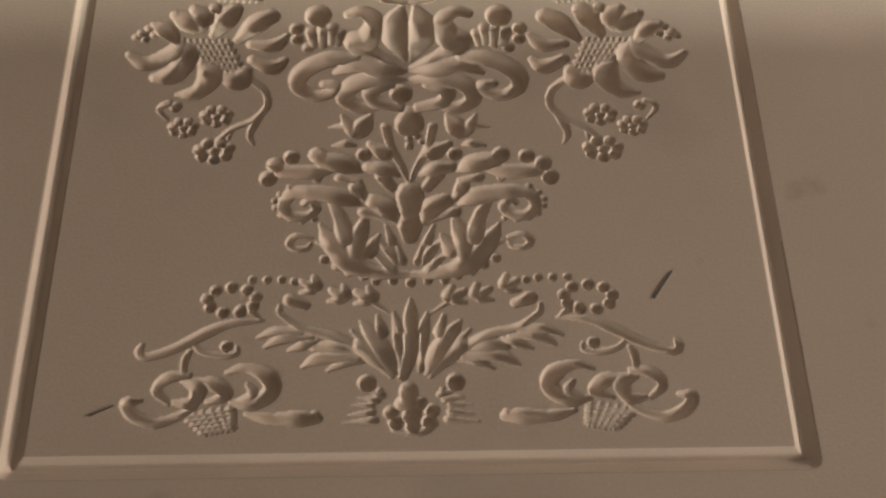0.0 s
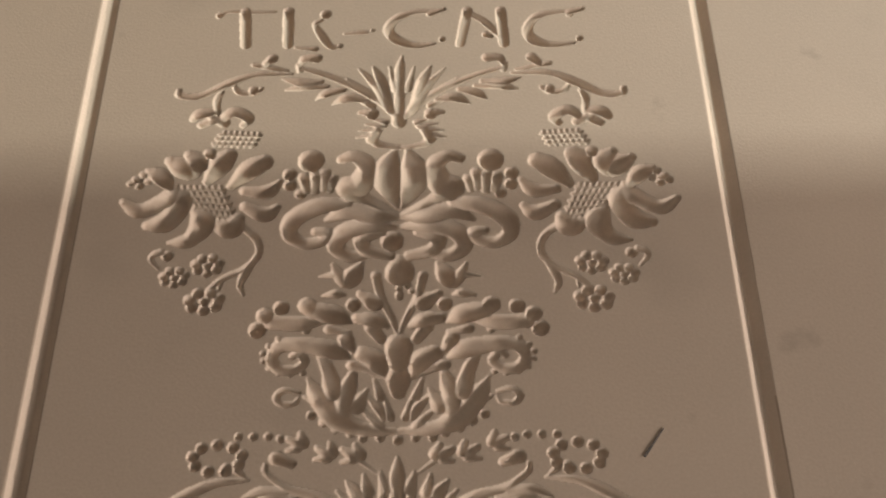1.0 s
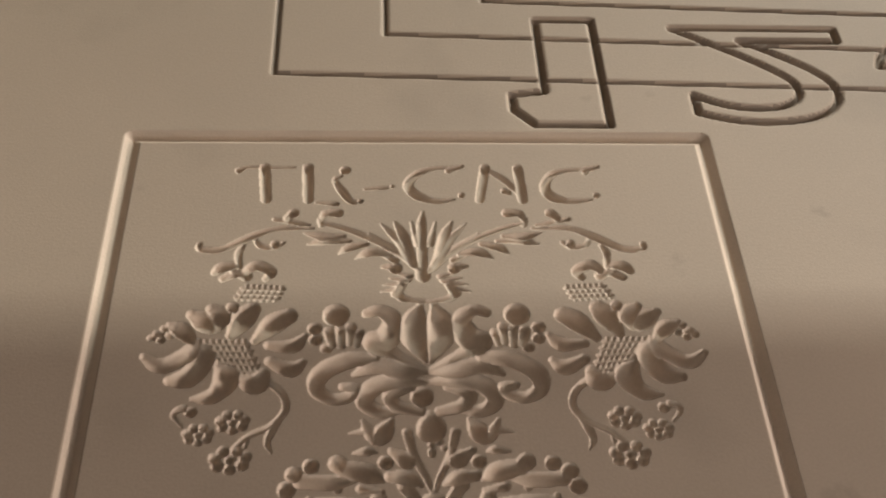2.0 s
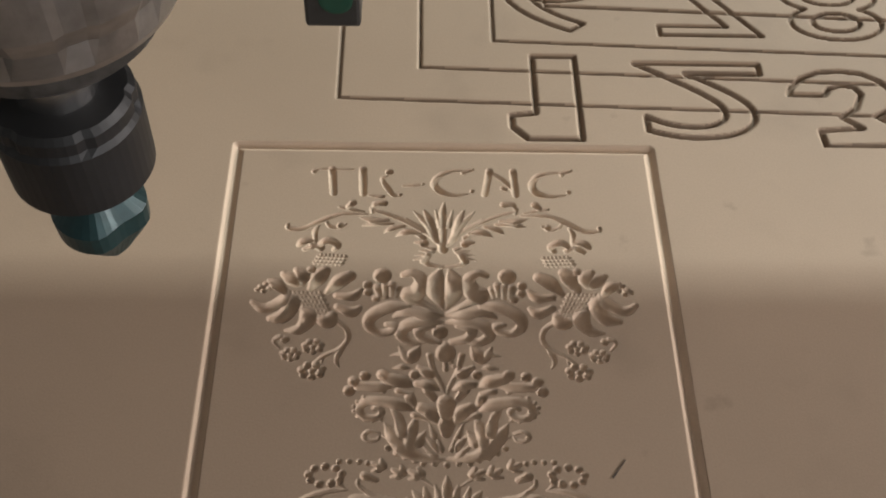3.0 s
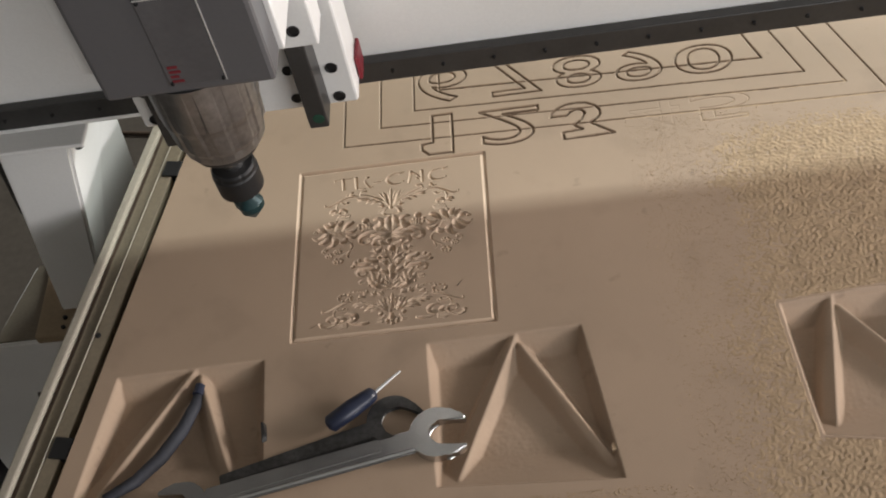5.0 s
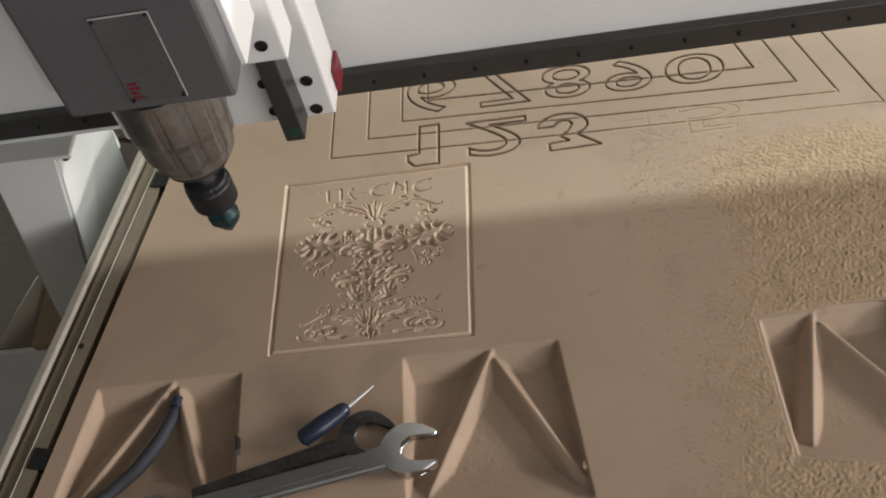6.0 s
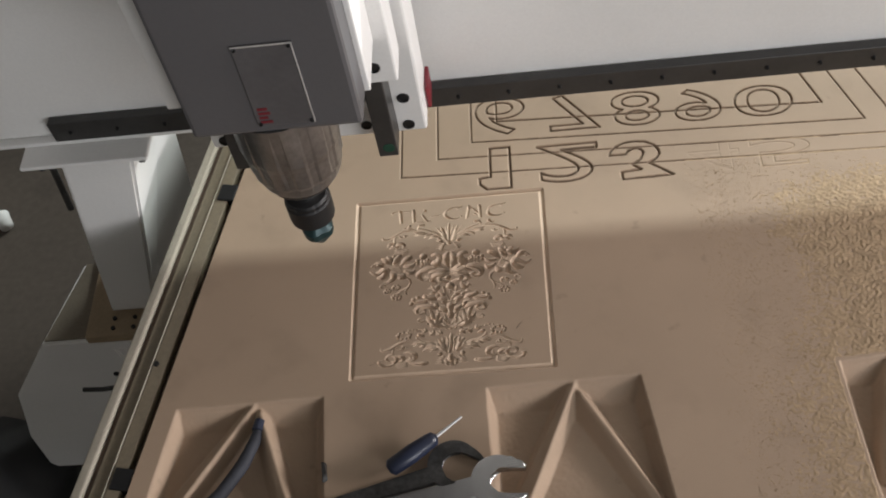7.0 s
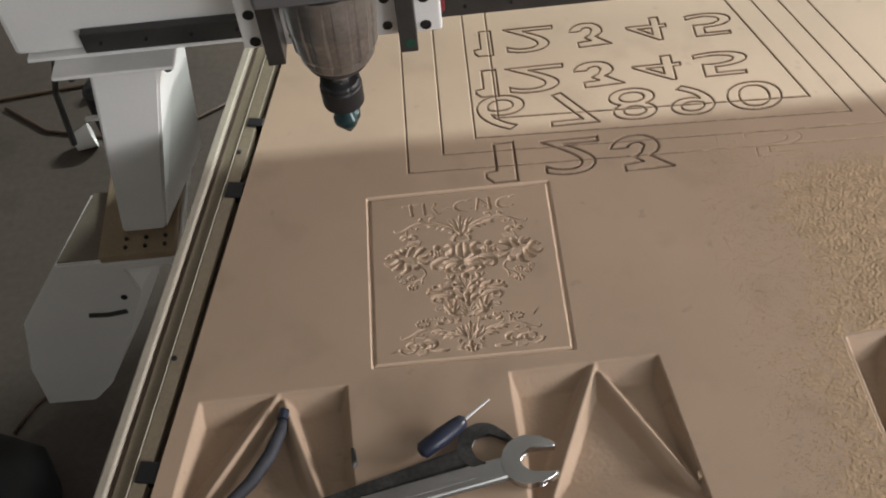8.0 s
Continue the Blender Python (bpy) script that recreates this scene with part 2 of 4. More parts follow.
def board():
    root = thing("mdf_board", "tan MDF board with carved panel, cut digits and milled pockets", "board")
    # carved panel
    xs, ys = np.arange(-0.012, 0.3101, 0.00056), np.arange(-0.010, 0.3371, 0.00056)
    ys[-1], xs[-1] = 0.337, 0.310
    Z = np.zeros((len(ys), len(xs)))
    corners = [(0.0, 0.004), (0.0, 0.332), (0.301, 0.332), (0.30, 0.004), (0.0, 0.004)]
    carve(Z, xs, ys, line_pieces(corners), 0.0046, 0.0038)
    floral(Z, xs, ys)
    panel = sheet("carved_panel", xs, ys, Z, root, MDF, "sunken floral ornament inside a V-cut frame, under cut lettering")
    # the bared core is paler; its colour also carries the relief's highlights
    panel.data.materials.append(LIT_CORE)
    low = np.minimum(np.minimum(Z[:-1, :-1], Z[1:, 1:]), np.minimum(Z[:-1, 1:], Z[1:, :-1]))
    panel.data.polygons.foreach_set("material_index", (low < -0.0004).astype(np.int32).ravel())
    # engraved digits
    nx, ny = np.arange(0.03, 0.981, 0.0012), np.arange(0.337, 0.85, 0.0012)
    nx[-1], ny[-1] = 0.98, 0.85
    N = np.zeros((len(ny), len(nx)))
    engrave(N, nx, ny)
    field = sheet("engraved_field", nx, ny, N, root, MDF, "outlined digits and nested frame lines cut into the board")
    # the bottoms of the narrow tool's cuts are darker than the board
    field.data.materials.append(DEEP_CUT)
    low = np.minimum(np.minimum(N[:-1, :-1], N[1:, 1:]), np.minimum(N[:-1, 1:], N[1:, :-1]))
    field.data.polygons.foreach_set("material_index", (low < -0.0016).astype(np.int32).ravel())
    # pockets
    px, py = np.arange(-0.31, 0.981, 0.0018), np.arange(-0.42, -0.0099, 0.0018)
    px[-1], py[-1] = 0.98, -0.010
    P = np.zeros((len(py), len(px)))
    P = pocket(P, px, py, [(0.199, -0.025), (0.421, -0.020), (0.452, -0.262), (0.207, -0.250)],
               [((0.329, -0.022), (0.236, -0.240), 2.0, 1.9, 0.016), ((0.335, -0.043), (0.446, -0.236), 1.9, 1.3, 0.008)], 0.028)
    P = pocket(P, px, py, [(-0.262, -0.027), (-0.041, -0.022), (-0.030, -0.215), (-0.300, -0.235)],
               [((-0.142, -0.024), (-0.268, -0.215), 1.8, 1.8, 0.014), ((-0.134, -0.040), (-0.078, -0.200), 1.8, 1.4, 0.009)], 0.028)
    P = pocket(P, px, py, [(0.698, -0.021), (0.872, -0.008), (0.93, -0.262), (0.709, -0.228)],
               [((0.772, -0.016), (0.734, -0.205), 2.0, 1.7, 0.013), ((0.779, -0.035), (0.90, -0.200), 1.8, 1.2, 0.007)], 0.028)
    ex = lambda y: -0.268 - math.tan(radians(EDGE_TURN)) * (y - 0.1)
    sheet("pocket_field", px, py, P, root, MDF, "milled pockets with slanting ridges inside", left=ex)
    far, near, wide = 1.5, -0.75, 1.55
    quads = [
        [(ex(near), near), (wide, near), (wide, -0.42), (ex(-0.42), -0.42)],
        [(ex(-0.42), -0.42), (-0.31, -0.42), (-0.31, -0.116)],
        [(0.98, -0.42), (wide, -0.42), (wide, -0.01), (0.98, -0.01)],
        [(ex(-0.01), -0.01), (-0.012, -0.01), (-0.012, 0.337), (ex(0.337), 0.337)],
        [(0.31, -0.01), (wide, -0.01), (wide, 0.337), (0.31, 0.337)],
        [(ex(0.337), 0.337), (0.03, 0.337), (0.03, 0.85), (ex(0.85), 0.85)],
        [(0.98, 0.337), (wide, 0.337), (wide, 0.85), (0.98, 0.85)],
        [(ex(0.85), 0.85), (wide, 0.85), (wide, far), (ex(far), far)]]
    part("plain_surface", flat(quads), MDF, root)
    # core: the board's sides and underside
    core = prism([(ex(near), near), (wide, near), (wide, far), (ex(far), far)], -0.065, -0.04)
    bmesh.ops.delete(core, geom=[f for f in core.faces if f.normal.z > 0.5], context="FACES_ONLY")
    rim = flat([])
    outline = [(ex(near), near), (wide, near), (wide, far), (ex(far), far)]
    for a, b in zip(outline, outline[1:] + outline[:1]):
        rim.faces.new([rim.verts.new(c) for c in ((*a, -0.065), (*b, -0.065), (*b, 0), (*a, 0))])
    part("board_edge", rim, MDF, root)
    part("underside", core, MDF, root)
    return root


def floral(Z, xs, ys):
    """The sunken ornament: rounded tapering hollows, in thousandths of a plan unit, mirrored about the panel's axis."""
    def hollow(cx, cy, r, deep):
        i0, i1 = np.searchsorted(xs, ((cx - r) / 1000, (cx + r) / 1000))
        j0, j1 = np.searchsorted(ys, ((cy - r) / 1000, (cy + r) / 1000))
        if i1 <= i0 or j1 <= j0:
            return
        d2 = ((xs[i0:i1] * 1000 - cx)[None, :] ** 2 + (ys[j0:j1] * 1000 - cy)[:, None] ** 2) / (r * r)
        cut = -np.sqrt(np.clip(1 - d2, 0, 1)) * min(r, 4.8) * 1.08 * deep / 1000
        Z[j0:j1, i0:i1] = np.minimum(Z[j0:j1, i0:i1], cut)

    def s(points, radii, both=True, deep=1.0):
        sides = (1, -1) if both else (1,)
        n = len(points)
        for k in range(max(1, n - 1)):
            p0, p1 = points[max(k - 1, 0)], points[k]
            p2, p3 = points[min(k + 1, n - 1)], points[min(k + 2, n - 1)]
            steps = max(2, int(math.dist(p1, p2) / 0.5))
            for j in range(steps + 1):
                u = j / steps
                q = [0.5 * (2 * b + (c - a) * u + (2 * a - 5 * b + 4 * c - d) * u * u + (3 * b - a - 3 * c + d) * u ** 3) for a, b, c, d in zip(p0, p1, p2, p3)]
                v = u * u * (3 - 2 * u)
                r = radii[k] * (1 - v) + radii[min(k + 1, n - 1)] * v
                for side in sides:
                    hollow(149.5 + side * (q[0] - 149.5), q[1], r, deep)

    def ring(x, y, rx, ry, n, r, centre, both=True):
        for k in range(n):
            a = 2 * math.pi * (k + 0.3) / n
            s([(x + rx * math.cos(a), y + ry * math.sin(a))], [r], both)
        if centre:
            s([(x, y)], [centre], both)

    def weave(a, b, c, d, n, m, r):
        """A net of crossing cuts in the quad a, b, c, d."""
        mid = lambda p, q, u: (p[0] + (q[0] - p[0]) * u, p[1] + (q[1] - p[1]) * u)
        for i in range(n):
            u = (i + 0.5) / n
            s([mid(a, b, u), mid(d, c, u)], [r * 0.6, r * 0.6])
        for j in range(m):
            v = (j + 0.5) / m
            s([mid(a, d, v), mid(b, c, v)], [r * 0.6, r * 0.6], deep=1.1)

    s([(27.6, 206.9)], [1.9])
    s([(30.7, 209.7)], [1.9])
    s([(33.4, 206.0)], [1.9])
    s([(29.7, 203.4)], [1.9])
    s([(25.6, 204.7)], [1.9])
    s([(29.4, 206.4)], [1.5])
    s([(32.8, 211.7), (38.6, 208.6), (44.0, 202.5)], [1.7, 4.1, 2.1])
    s([(42.1, 217.4), (48.2, 213.4), (51.5, 209.0)], [2.4, 5.2, 2.4])
    s([(50.6, 220.7), (54.9, 216.2), (53.7, 210.3)], [2.4, 4.9, 3.1])
    s([(69.0, 220.0), (65.5, 215.1), (60.9, 205.9)], [3.9, 5.6, 2.4])
    s([(60.1, 221.3)], [2.8])
    s([(85.8, 216.1), (79.9, 212.4), (71.8, 203.0)], [4.2, 5.2, 2.1])
    s([(93.8, 205.1), (88.4, 199.7), (78.0, 200.2)], [1.4, 3.6, 2.2])
    s([(93.4, 191.1), (88.1, 187.3), (79.1, 191.6)], [1.7, 3.9, 2.4])
    s([(67.2, 182.8), (73.3, 180.3), (76.1, 184.9)], [2.7, 5.4, 3.1])
    s([(23.3, 194.6), (31.9, 189.7), (43.2, 196.7), (46.4, 203.1)], [1.7, 3.7, 3.9, 1.4])
    s([(36.1, 181.9), (44.3, 184.0), (49.4, 193.4), (47.2, 201.6)], [2.4, 5.1, 5.1, 1.4])
    s([(46.7, 172.6), (55.6, 174.2), (60.6, 182.9), (56.0, 189.6)], [1.0, 3.7, 5.6, 1.7])
    weave((48.1, 203), (68.1, 203), (76.4, 184), (59.4, 187), 7, 5, 1.5)
    s([(78.5, 181), (85.6, 174), (86.8, 166), (80.9, 159), (72, 154), (66.1, 148)], [1.5, 1.5, 1.5, 1.2, 1.2, 1])
    s([(86.8, 167), (82, 157), (80.1, 151), (82.2, 146)], [1, 1.7, 1.3, 0.5])
    s([(72, 154), (71.1, 149)], [0.7, 0.7])
    s([(43.9, 159), (39.8, 164), (40.8, 167), (43.7, 168)], [0.5, 1, 1.3, 1.5])
    s([(46.8, 166)], [2.5])
    ring(51, 155, 4.7, 3.4, 7, 2, 1.8)
    ring(64.9, 161, 5.2, 3.7, 7, 2.2, 2)
    ring(65.2, 143, 6.5, 4.3, 7, 2.5, 2)
    s([(146.7, 223), (143, 208), (148.3, 191)], [1.1, 6.9, 1])
    s([(122.0, 217.5), (127.8, 219.3), (133.6, 213.7), (130.9, 203.8), (125.4, 201.3), (137.9, 193.0), (149.6, 186.2)], [2.3, 3.0, 4.2, 5.9, 5.2, 2.1, 0.9])
    s([(107.7, 216.7)], [6.0])
    s([(98.2, 209.2)], [3.1])
    s([(98.7, 203.1)], [2.9])
    s([(103.8, 198.3)], [2.6])
    s([(104.8, 207.4), (106.4, 200.5)], [2.6, 2.1])
    s([(110.0, 208.7), (110.3, 200.0)], [2.6, 2.1])
    s([(114.5, 209.6), (114.2, 201.3)], [2.6, 1.9])
    s([(118.4, 206.5), (117.1, 200.4)], [2.3, 1.7])
    s([(150.6, 184.9), (136.8, 187.1), (125.6, 188.8), (116.8, 184.2)], [0.9, 4.3, 4.1, 1.4])
    s([(125.6, 193.5), (111.9, 191.4), (101.5, 184.7), (100.1, 176.8), (106.6, 171.8), (113.8, 173.0), (117.0, 177.1), (111.6, 178.0)], [2.4, 4.3, 4.3, 3.4, 2.7, 2.7, 2.4, 1.9])
    s([(149.9, 179.9), (135.9, 181.4), (125.0, 177.9), (120.9, 170.5), (127.3, 165.2), (136.0, 166.4)], [1.2, 3.7, 4.1, 3.7, 3.0, 2.0])
    s([(141.1, 177.8), (132.6, 174.6), (134.7, 168.4), (145.3, 165.1)], [2.4, 3.4, 3.0, 2.3])
    s([(146.0, 172.7)], [4.9], both=False)
    s([(149.5, 162.2), (149.5, 156.4)], [3.3, 6.3], both=False)
    s([(139.2, 155.0), (141.7, 144.3), (146.4, 134.1), (149.3, 125.8)], [1.9, 1.6, 1.3, 0.6])
    s([(149.5, 148.7)], [1.5], both=False)
    s([(152.9, 149.8)], [1.5], both=False)
    s([(154.9, 147.2)], [1.5], both=False)
    s([(149.5, 144.5)], [1.5], both=False)
    s([(149.5, 145.7)], [1.5], both=False)
    s([(116.8, 145.2), (122.2, 146.2), (125.9, 145.6)], [0.7, 1.9, 0.7])
    s([(114.7, 154.6), (120.8, 155.7)], [0.5, 1.6])
    s([(120.2, 160.8), (123.3, 154.5), (125.8, 151.5)], [0.8, 2.5, 2.5])
    s([(132.7, 161.1), (129.0, 154.8), (127.4, 152.1)], [1.1, 4.2, 3.2])
    s([(129.9, 140.8)], [3.1])
    s([(132.5, 145.9), (139.0, 141.7)], [1.7, 3.9])
    s([(89.3, 128.9)], [3.6])
    s([(91.9, 135.7)], [3.5])
    s([(98.8, 139.5)], [3.3])
    s([(109.8, 140.5), (112.6, 138.0)], [3.7, 3.4])
    s([(94.8, 132.5), (107.0, 132.1), (118.8, 133.5)], [3.2, 3.5, 1.0])
    s([(114.2, 138.0), (121.5, 136.0), (128.6, 132.5)], [3.7, 4.5, 1.0])
    s([(110.2, 128.7)], [1.7])
    s([(119.6, 128.9), (128.2, 127.4)], [1.9, 1.2])
    s([(131.7, 134.2), (138.8, 133.3), (144.4, 130.4)], [2.4, 3.3, 1.2])
    s([(137.6, 130.2), (142.0, 124.2)], [2.9, 2.2])
    s([(127.0, 124.3), (130.2, 119.0)], [3.1, 1.7])
    s([(134.3, 117.5), (140.3, 114.2), (143.9, 107.0)], [3.4, 4.3, 1.2])
    s([(149.5, 120.6), (149.5, 115.8), (149.5, 109.6)], [5.8, 5.1, 1.7], both=False)
    s([(130.0, 112.1), (135.8, 110.6), (142.7, 106.5)], [2.2, 1.8, 0.7])
    s([(149.5, 106.4), (149.5, 100.2)], [5.0, 3.1], both=False)
    s([(128.3, 115.7), (121.3, 119.5), (109.2, 121.9), (99.8, 121.5), (96.2, 116.2), (99.1, 111.0), (106.0, 110.4), (110.2, 113.9), (107.4, 117.8), (104.8, 116.4)], [1.0, 4.1, 3.5, 2.8, 2.4, 2.3, 2.0, 1.8, 1.6, 1.3])
    s([(98.5, 124.6)], [1.2])
    s([(94.5, 121.1)], [1.2])
    s([(92.6, 117.9)], [1.2])
    s([(92.9, 114.6)], [1.2])
    s([(95.5, 111.0)], [1.2])
    s([(99.6, 108.9)], [1.2])
    s([(104.6, 108.2)], [1.2])
    s([(109.6, 109.1)], [1.2])
    s([(112.1, 106.2), (117.3, 97.0), (124.3, 89.0), (134.8, 84.0), (149.4, 82.8)], [0.7, 4.0, 4.7, 2.9, 1.2])
    s([(114.8, 118.8), (120.0, 110.5), (122.6, 100.7)], [0.6, 2.6, 4.0])
    s([(130.3, 107.7), (128.3, 100.9), (126.8, 92.9)], [1.9, 3.5, 4.0])
    s([(136.6, 101.1), (132.4, 93.9)], [0.7, 3.5])
    s([(134.3, 92.9), (142.3, 84.7)], [0.7, 1.9])
    s([(135.6, 99.5), (141.8, 92.5), (143.7, 88.0)], [0.6, 2.0, 0.9])
    s([(139.4, 106.0), (142.3, 97.8)], [0.6, 1.9])
    s([(144.2, 96.8), (146.5, 88.8)], [0.7, 1.6])
    s([(108.5, 100.0), (102.6, 101.2), (99.4, 98.0), (101.9, 95.0), (107.0, 95.3), (108.6, 97.6)], [0.8, 1.2, 1.4, 1.3, 1.1, 0.6])
    s([(111.1, 98.1), (114.5, 96.3)], [0.7, 1.1])
    s([(114.3, 90)], [1.9])
    s([(119.3, 87)], [1.9])
    s([(124.4, 84)], [1.7])
    s([(130.4, 82)], [1.7])
    s([(135.4, 80)], [1.7])
    s([(142.4, 80)], [1.7])
    s([(149.5, 79)], [1.9], both=False)
    s([(85.4, 81)], [1.6])
    s([(91.4, 81)], [1.6])
    s([(97.4, 81)], [1.6])
    s([(102.4, 80)], [1.6])
    s([(105.5, 75), (109.5, 76)], [0.9, 1.8])
    s([(105.4, 80), (109.5, 78)], [1.3, 2])
    s([(110.4, 82), (111.5, 78)], [1.1, 2.3])
    s([(116.6, 71), (121.6, 72)], [0.9, 2])
    s([(117.5, 76), (120.6, 74)], [1.3, 2])
    s([(122.5, 78), (123.6, 74)], [1.1, 2.3])
    s([(127.6, 70), (131.6, 71)], [0.9, 1.8])
    s([(127.5, 75), (131.6, 73)], [1.4, 2.3])
    s([(132.5, 77), (134.6, 73)], [1.1, 2.3])
    s([(133.6, 71), (141.7, 65)], [0.9, 0.4])
    ring(77.6, 72, 9.9, 5.7, 9, 2.3, 0)
    s([(85.7, 67), (90.8, 63)], [1.3, 0.4])
    s([(81.7, 68)], [1.8])
    s([(149.5, 71.7), (149.5, 62.9), (149.5, 49.9), (146.4, 38.6)], [0.7, 2.8, 2.9, 1.8], both=False)
    s([(142.8, 65.6), (145.2, 58.5)], [0.7, 1.9])
    s([(142.8, 64.4), (144.4, 52.8), (145.6, 41.1)], [0.8, 1.7, 1.2])
    s([(129.4, 62.4), (133.7, 56.5), (139.3, 48.3), (143.3, 39.8)], [0.5, 2.7, 3.8, 1.0])
    s([(136.3, 64.5), (138.0, 57.2)], [0.7, 2.4])
    s([(126.0, 58.0), (133.8, 50.0), (142.0, 40.3)], [0.7, 1.6, 1.0])
    s([(129.1, 51.8), (134.5, 46.9), (140.4, 41.2)], [2.9, 3.2, 1.0])
    s([(97.0, 69.0), (97.4, 66.1), (101.5, 62.5), (107.0, 59.0), (120.4, 55.2), (132.5, 47.2), (142.0, 38.4)], [0.9, 1.1, 1.2, 1.6, 1.9, 1.7, 0.8])
    s([(101.1, 71.8), (107.3, 69.5)], [2.7, 1.8])
    s([(89.3, 55.6), (96.4, 58.4), (106.0, 58.4)], [0.7, 1.9, 1.5])
    s([(92.3, 51.7), (99.2, 55.3), (110.1, 55.5)], [0.8, 2.3, 1.2])
    s([(101.6, 49.9), (107.3, 52.3), (112.8, 54.3)], [0.7, 2.1, 0.8])
    s([(111.5, 51.2), (119.2, 51.6), (126.9, 49.8)], [1.7, 2.5, 1.2])
    s([(107.1, 43.0), (114.1, 46.6), (128.8, 47.2)], [0.7, 2.5, 1.8])
    s([(117.1, 41.5), (123.6, 44.8), (130.7, 45.2)], [0.7, 2.0, 0.9])
    s([(132.3, 36)], [3.4])
    s([(137.4, 33)], [1.1])
    s([(44, 53), (43, 50), (46.1, 48), (56, 51), (68.9, 58), (78.8, 62), (90.8, 63)], [0.9, 1.6, 1.6, 1.8, 2.2, 1.6, 0.6])
    s([(64, 54), (67, 50), (75.1, 48), (81, 49), (81, 52)], [0.7, 1.1, 1.3, 1.1, 0.7])
    s([(77, 52)], [2.3])
    s([(63, 50), (61.1, 46), (61.2, 39)], [0.9, 1.4, 1.1])
    s([(63.2, 40), (55.2, 39), (51.3, 34), (56.4, 29)], [1.4, 2.2, 1.8, 1.1])
    s([(61.3, 38), (67.3, 35), (65.4, 29), (58.4, 29)], [1.2, 3.1, 2.5, 1.2])
    s([(67.3, 38), (74.3, 36), (78.4, 32), (71.4, 29)], [1.2, 2.9, 2.3, 1])
    s([(78.2, 41), (85.2, 43), (94.2, 39), (95.4, 33), (88.5, 28), (80.4, 29)], [0.9, 1.8, 3.4, 3.2, 2.5, 1.1])
    s([(86.3, 36), (88.4, 32), (82.4, 29)], [0.9, 1.8, 1.1])
    s([(66.5, 27), (59.6, 23), (51.6, 21), (43.5, 24), (40.4, 29), (45.4, 30)], [0.9, 1.6, 2, 2.4, 2.2, 1])
    s([(86.5, 24), (95.6, 22), (106.6, 22), (113.6, 22)], [0.9, 2.2, 3.1, 1.8])
    s([(112.6, 23)], [2])
    weave((61.5, 24), (81.5, 27), (82.7, 18), (70.7, 16), 6, 5, 1.4)
    s([(149.6, 23)], [3.6], both=False)
    ring(149.6, 23, 8.1, 4.9, 7, 2.7, 0, both=False)
    s([(142.7, 17), (152.7, 16), (158.6, 19)], [0.9, 1.4, 0.9], both=False)
    s([(138.4, 31), (132.4, 33)], [1.3, 0.5])
    s([(136.4, 29), (129.4, 30)], [1.4, 0.5])
    s([(134.5, 27), (126.5, 27)], [1.2, 0.4])
    s([(134.5, 24), (125.6, 23)], [1.4, 0.5])
    s([(135.6, 21), (123.6, 20)], [1.4, 0.4])
    s([(148.4, 33), (148.5, 28)], [3.2, 3.6], both=False)
    s([(149.5, 280), (148.5, 271), (148.5, 257), (148.5, 244)], [0.6, 2.2, 2.5, 2.2], both=False)
    s([(143.5, 273), (146.5, 259)], [0.6, 1.9])
    s([(128.5, 272), (136.5, 262), (142.5, 250), (146.5, 243)], [0.6, 2, 2.7, 1.4])
    s([(135.5, 273), (139.5, 264), (143.5, 250)], [0.8, 2.5, 1.9])
    s([(122.5, 266), (135.5, 255), (145.5, 245)], [0.6, 1.9, 1.3])
    s([(98.5, 273), (110.5, 269), (124.5, 262), (137.5, 253), (147.5, 243)], [1.1, 1.4, 1.7, 1.9, 1.7])
    s([(91.5, 266), (99.5, 264), (110.5, 264)], [0.6, 2.2, 1.1])
    s([(93.5, 259), (101.5, 261), (113.5, 261)], [0.6, 2.2, 1.1])
    s([(108.5, 253), (113.5, 257), (121.5, 259)], [0.6, 2.2, 1.4])
    s([(116.5, 250), (123.5, 254), (132.5, 253)], [0.5, 2.5, 1.3])
    s([(127.5, 254), (135.5, 249)], [1.1, 1.9])
    s([(41.5, 259), (42.5, 256), (52.5, 256), (64.5, 263), (77.5, 269), (95.5, 269)], [1.4, 1.6, 1.9, 2.2, 1.5, 0.8])
    s([(76.5, 275), (85.5, 273), (93.5, 271)], [1.2, 1.4, 0.8])
    s([(82.5, 276), (85.5, 279)], [1.8, 2.5])
    s([(99.5, 275), (101.5, 279), (107.5, 279)], [1.1, 1.9, 2.5])
    s([(98.5, 275), (99.5, 271)], [1.1, 1.4])
    s([(67.5, 263), (70.5, 258), (77.5, 257), (81.5, 260)], [0.8, 1.4, 1.4, 1])
    s([(77.5, 259)], [2.2])
    s([(62.5, 258), (60.5, 253), (61.5, 245)], [1.1, 1.7, 1.4])
    s([(50.5, 242), (53.5, 245), (60.5, 246)], [2, 2.8, 1.5])
    s([(54.5, 238), (59.5, 241)], [1.8, 2.3])
    s([(63.5, 241), (69.5, 246), (76.5, 242), (74.5, 238)], [1.7, 2.7, 2.5, 1.7])
    s([(58.5, 243), (65.5, 239)], [1.7, 2.5])
    weave((64.5, 234), (83.5, 233), (80.5, 225), (60.5, 226), 7, 3, 1.5)
    s([(135.5, 244)], [3])
    s([(129.5, 245), (133.5, 245)], [1, 1.9])
    s([(141.5, 237), (136.5, 233), (137.5, 227), (143.5, 225), (149.5, 224)], [1.4, 1.7, 1.9, 1.3, 1.1])
    s([(138.5, 235), (135.5, 229)], [2.2, 2.5])
    s([(142.5, 239), (135.5, 241)], [1.4, 0.5])
    s([(140.5, 237), (132.5, 238)], [1.4, 0.6])
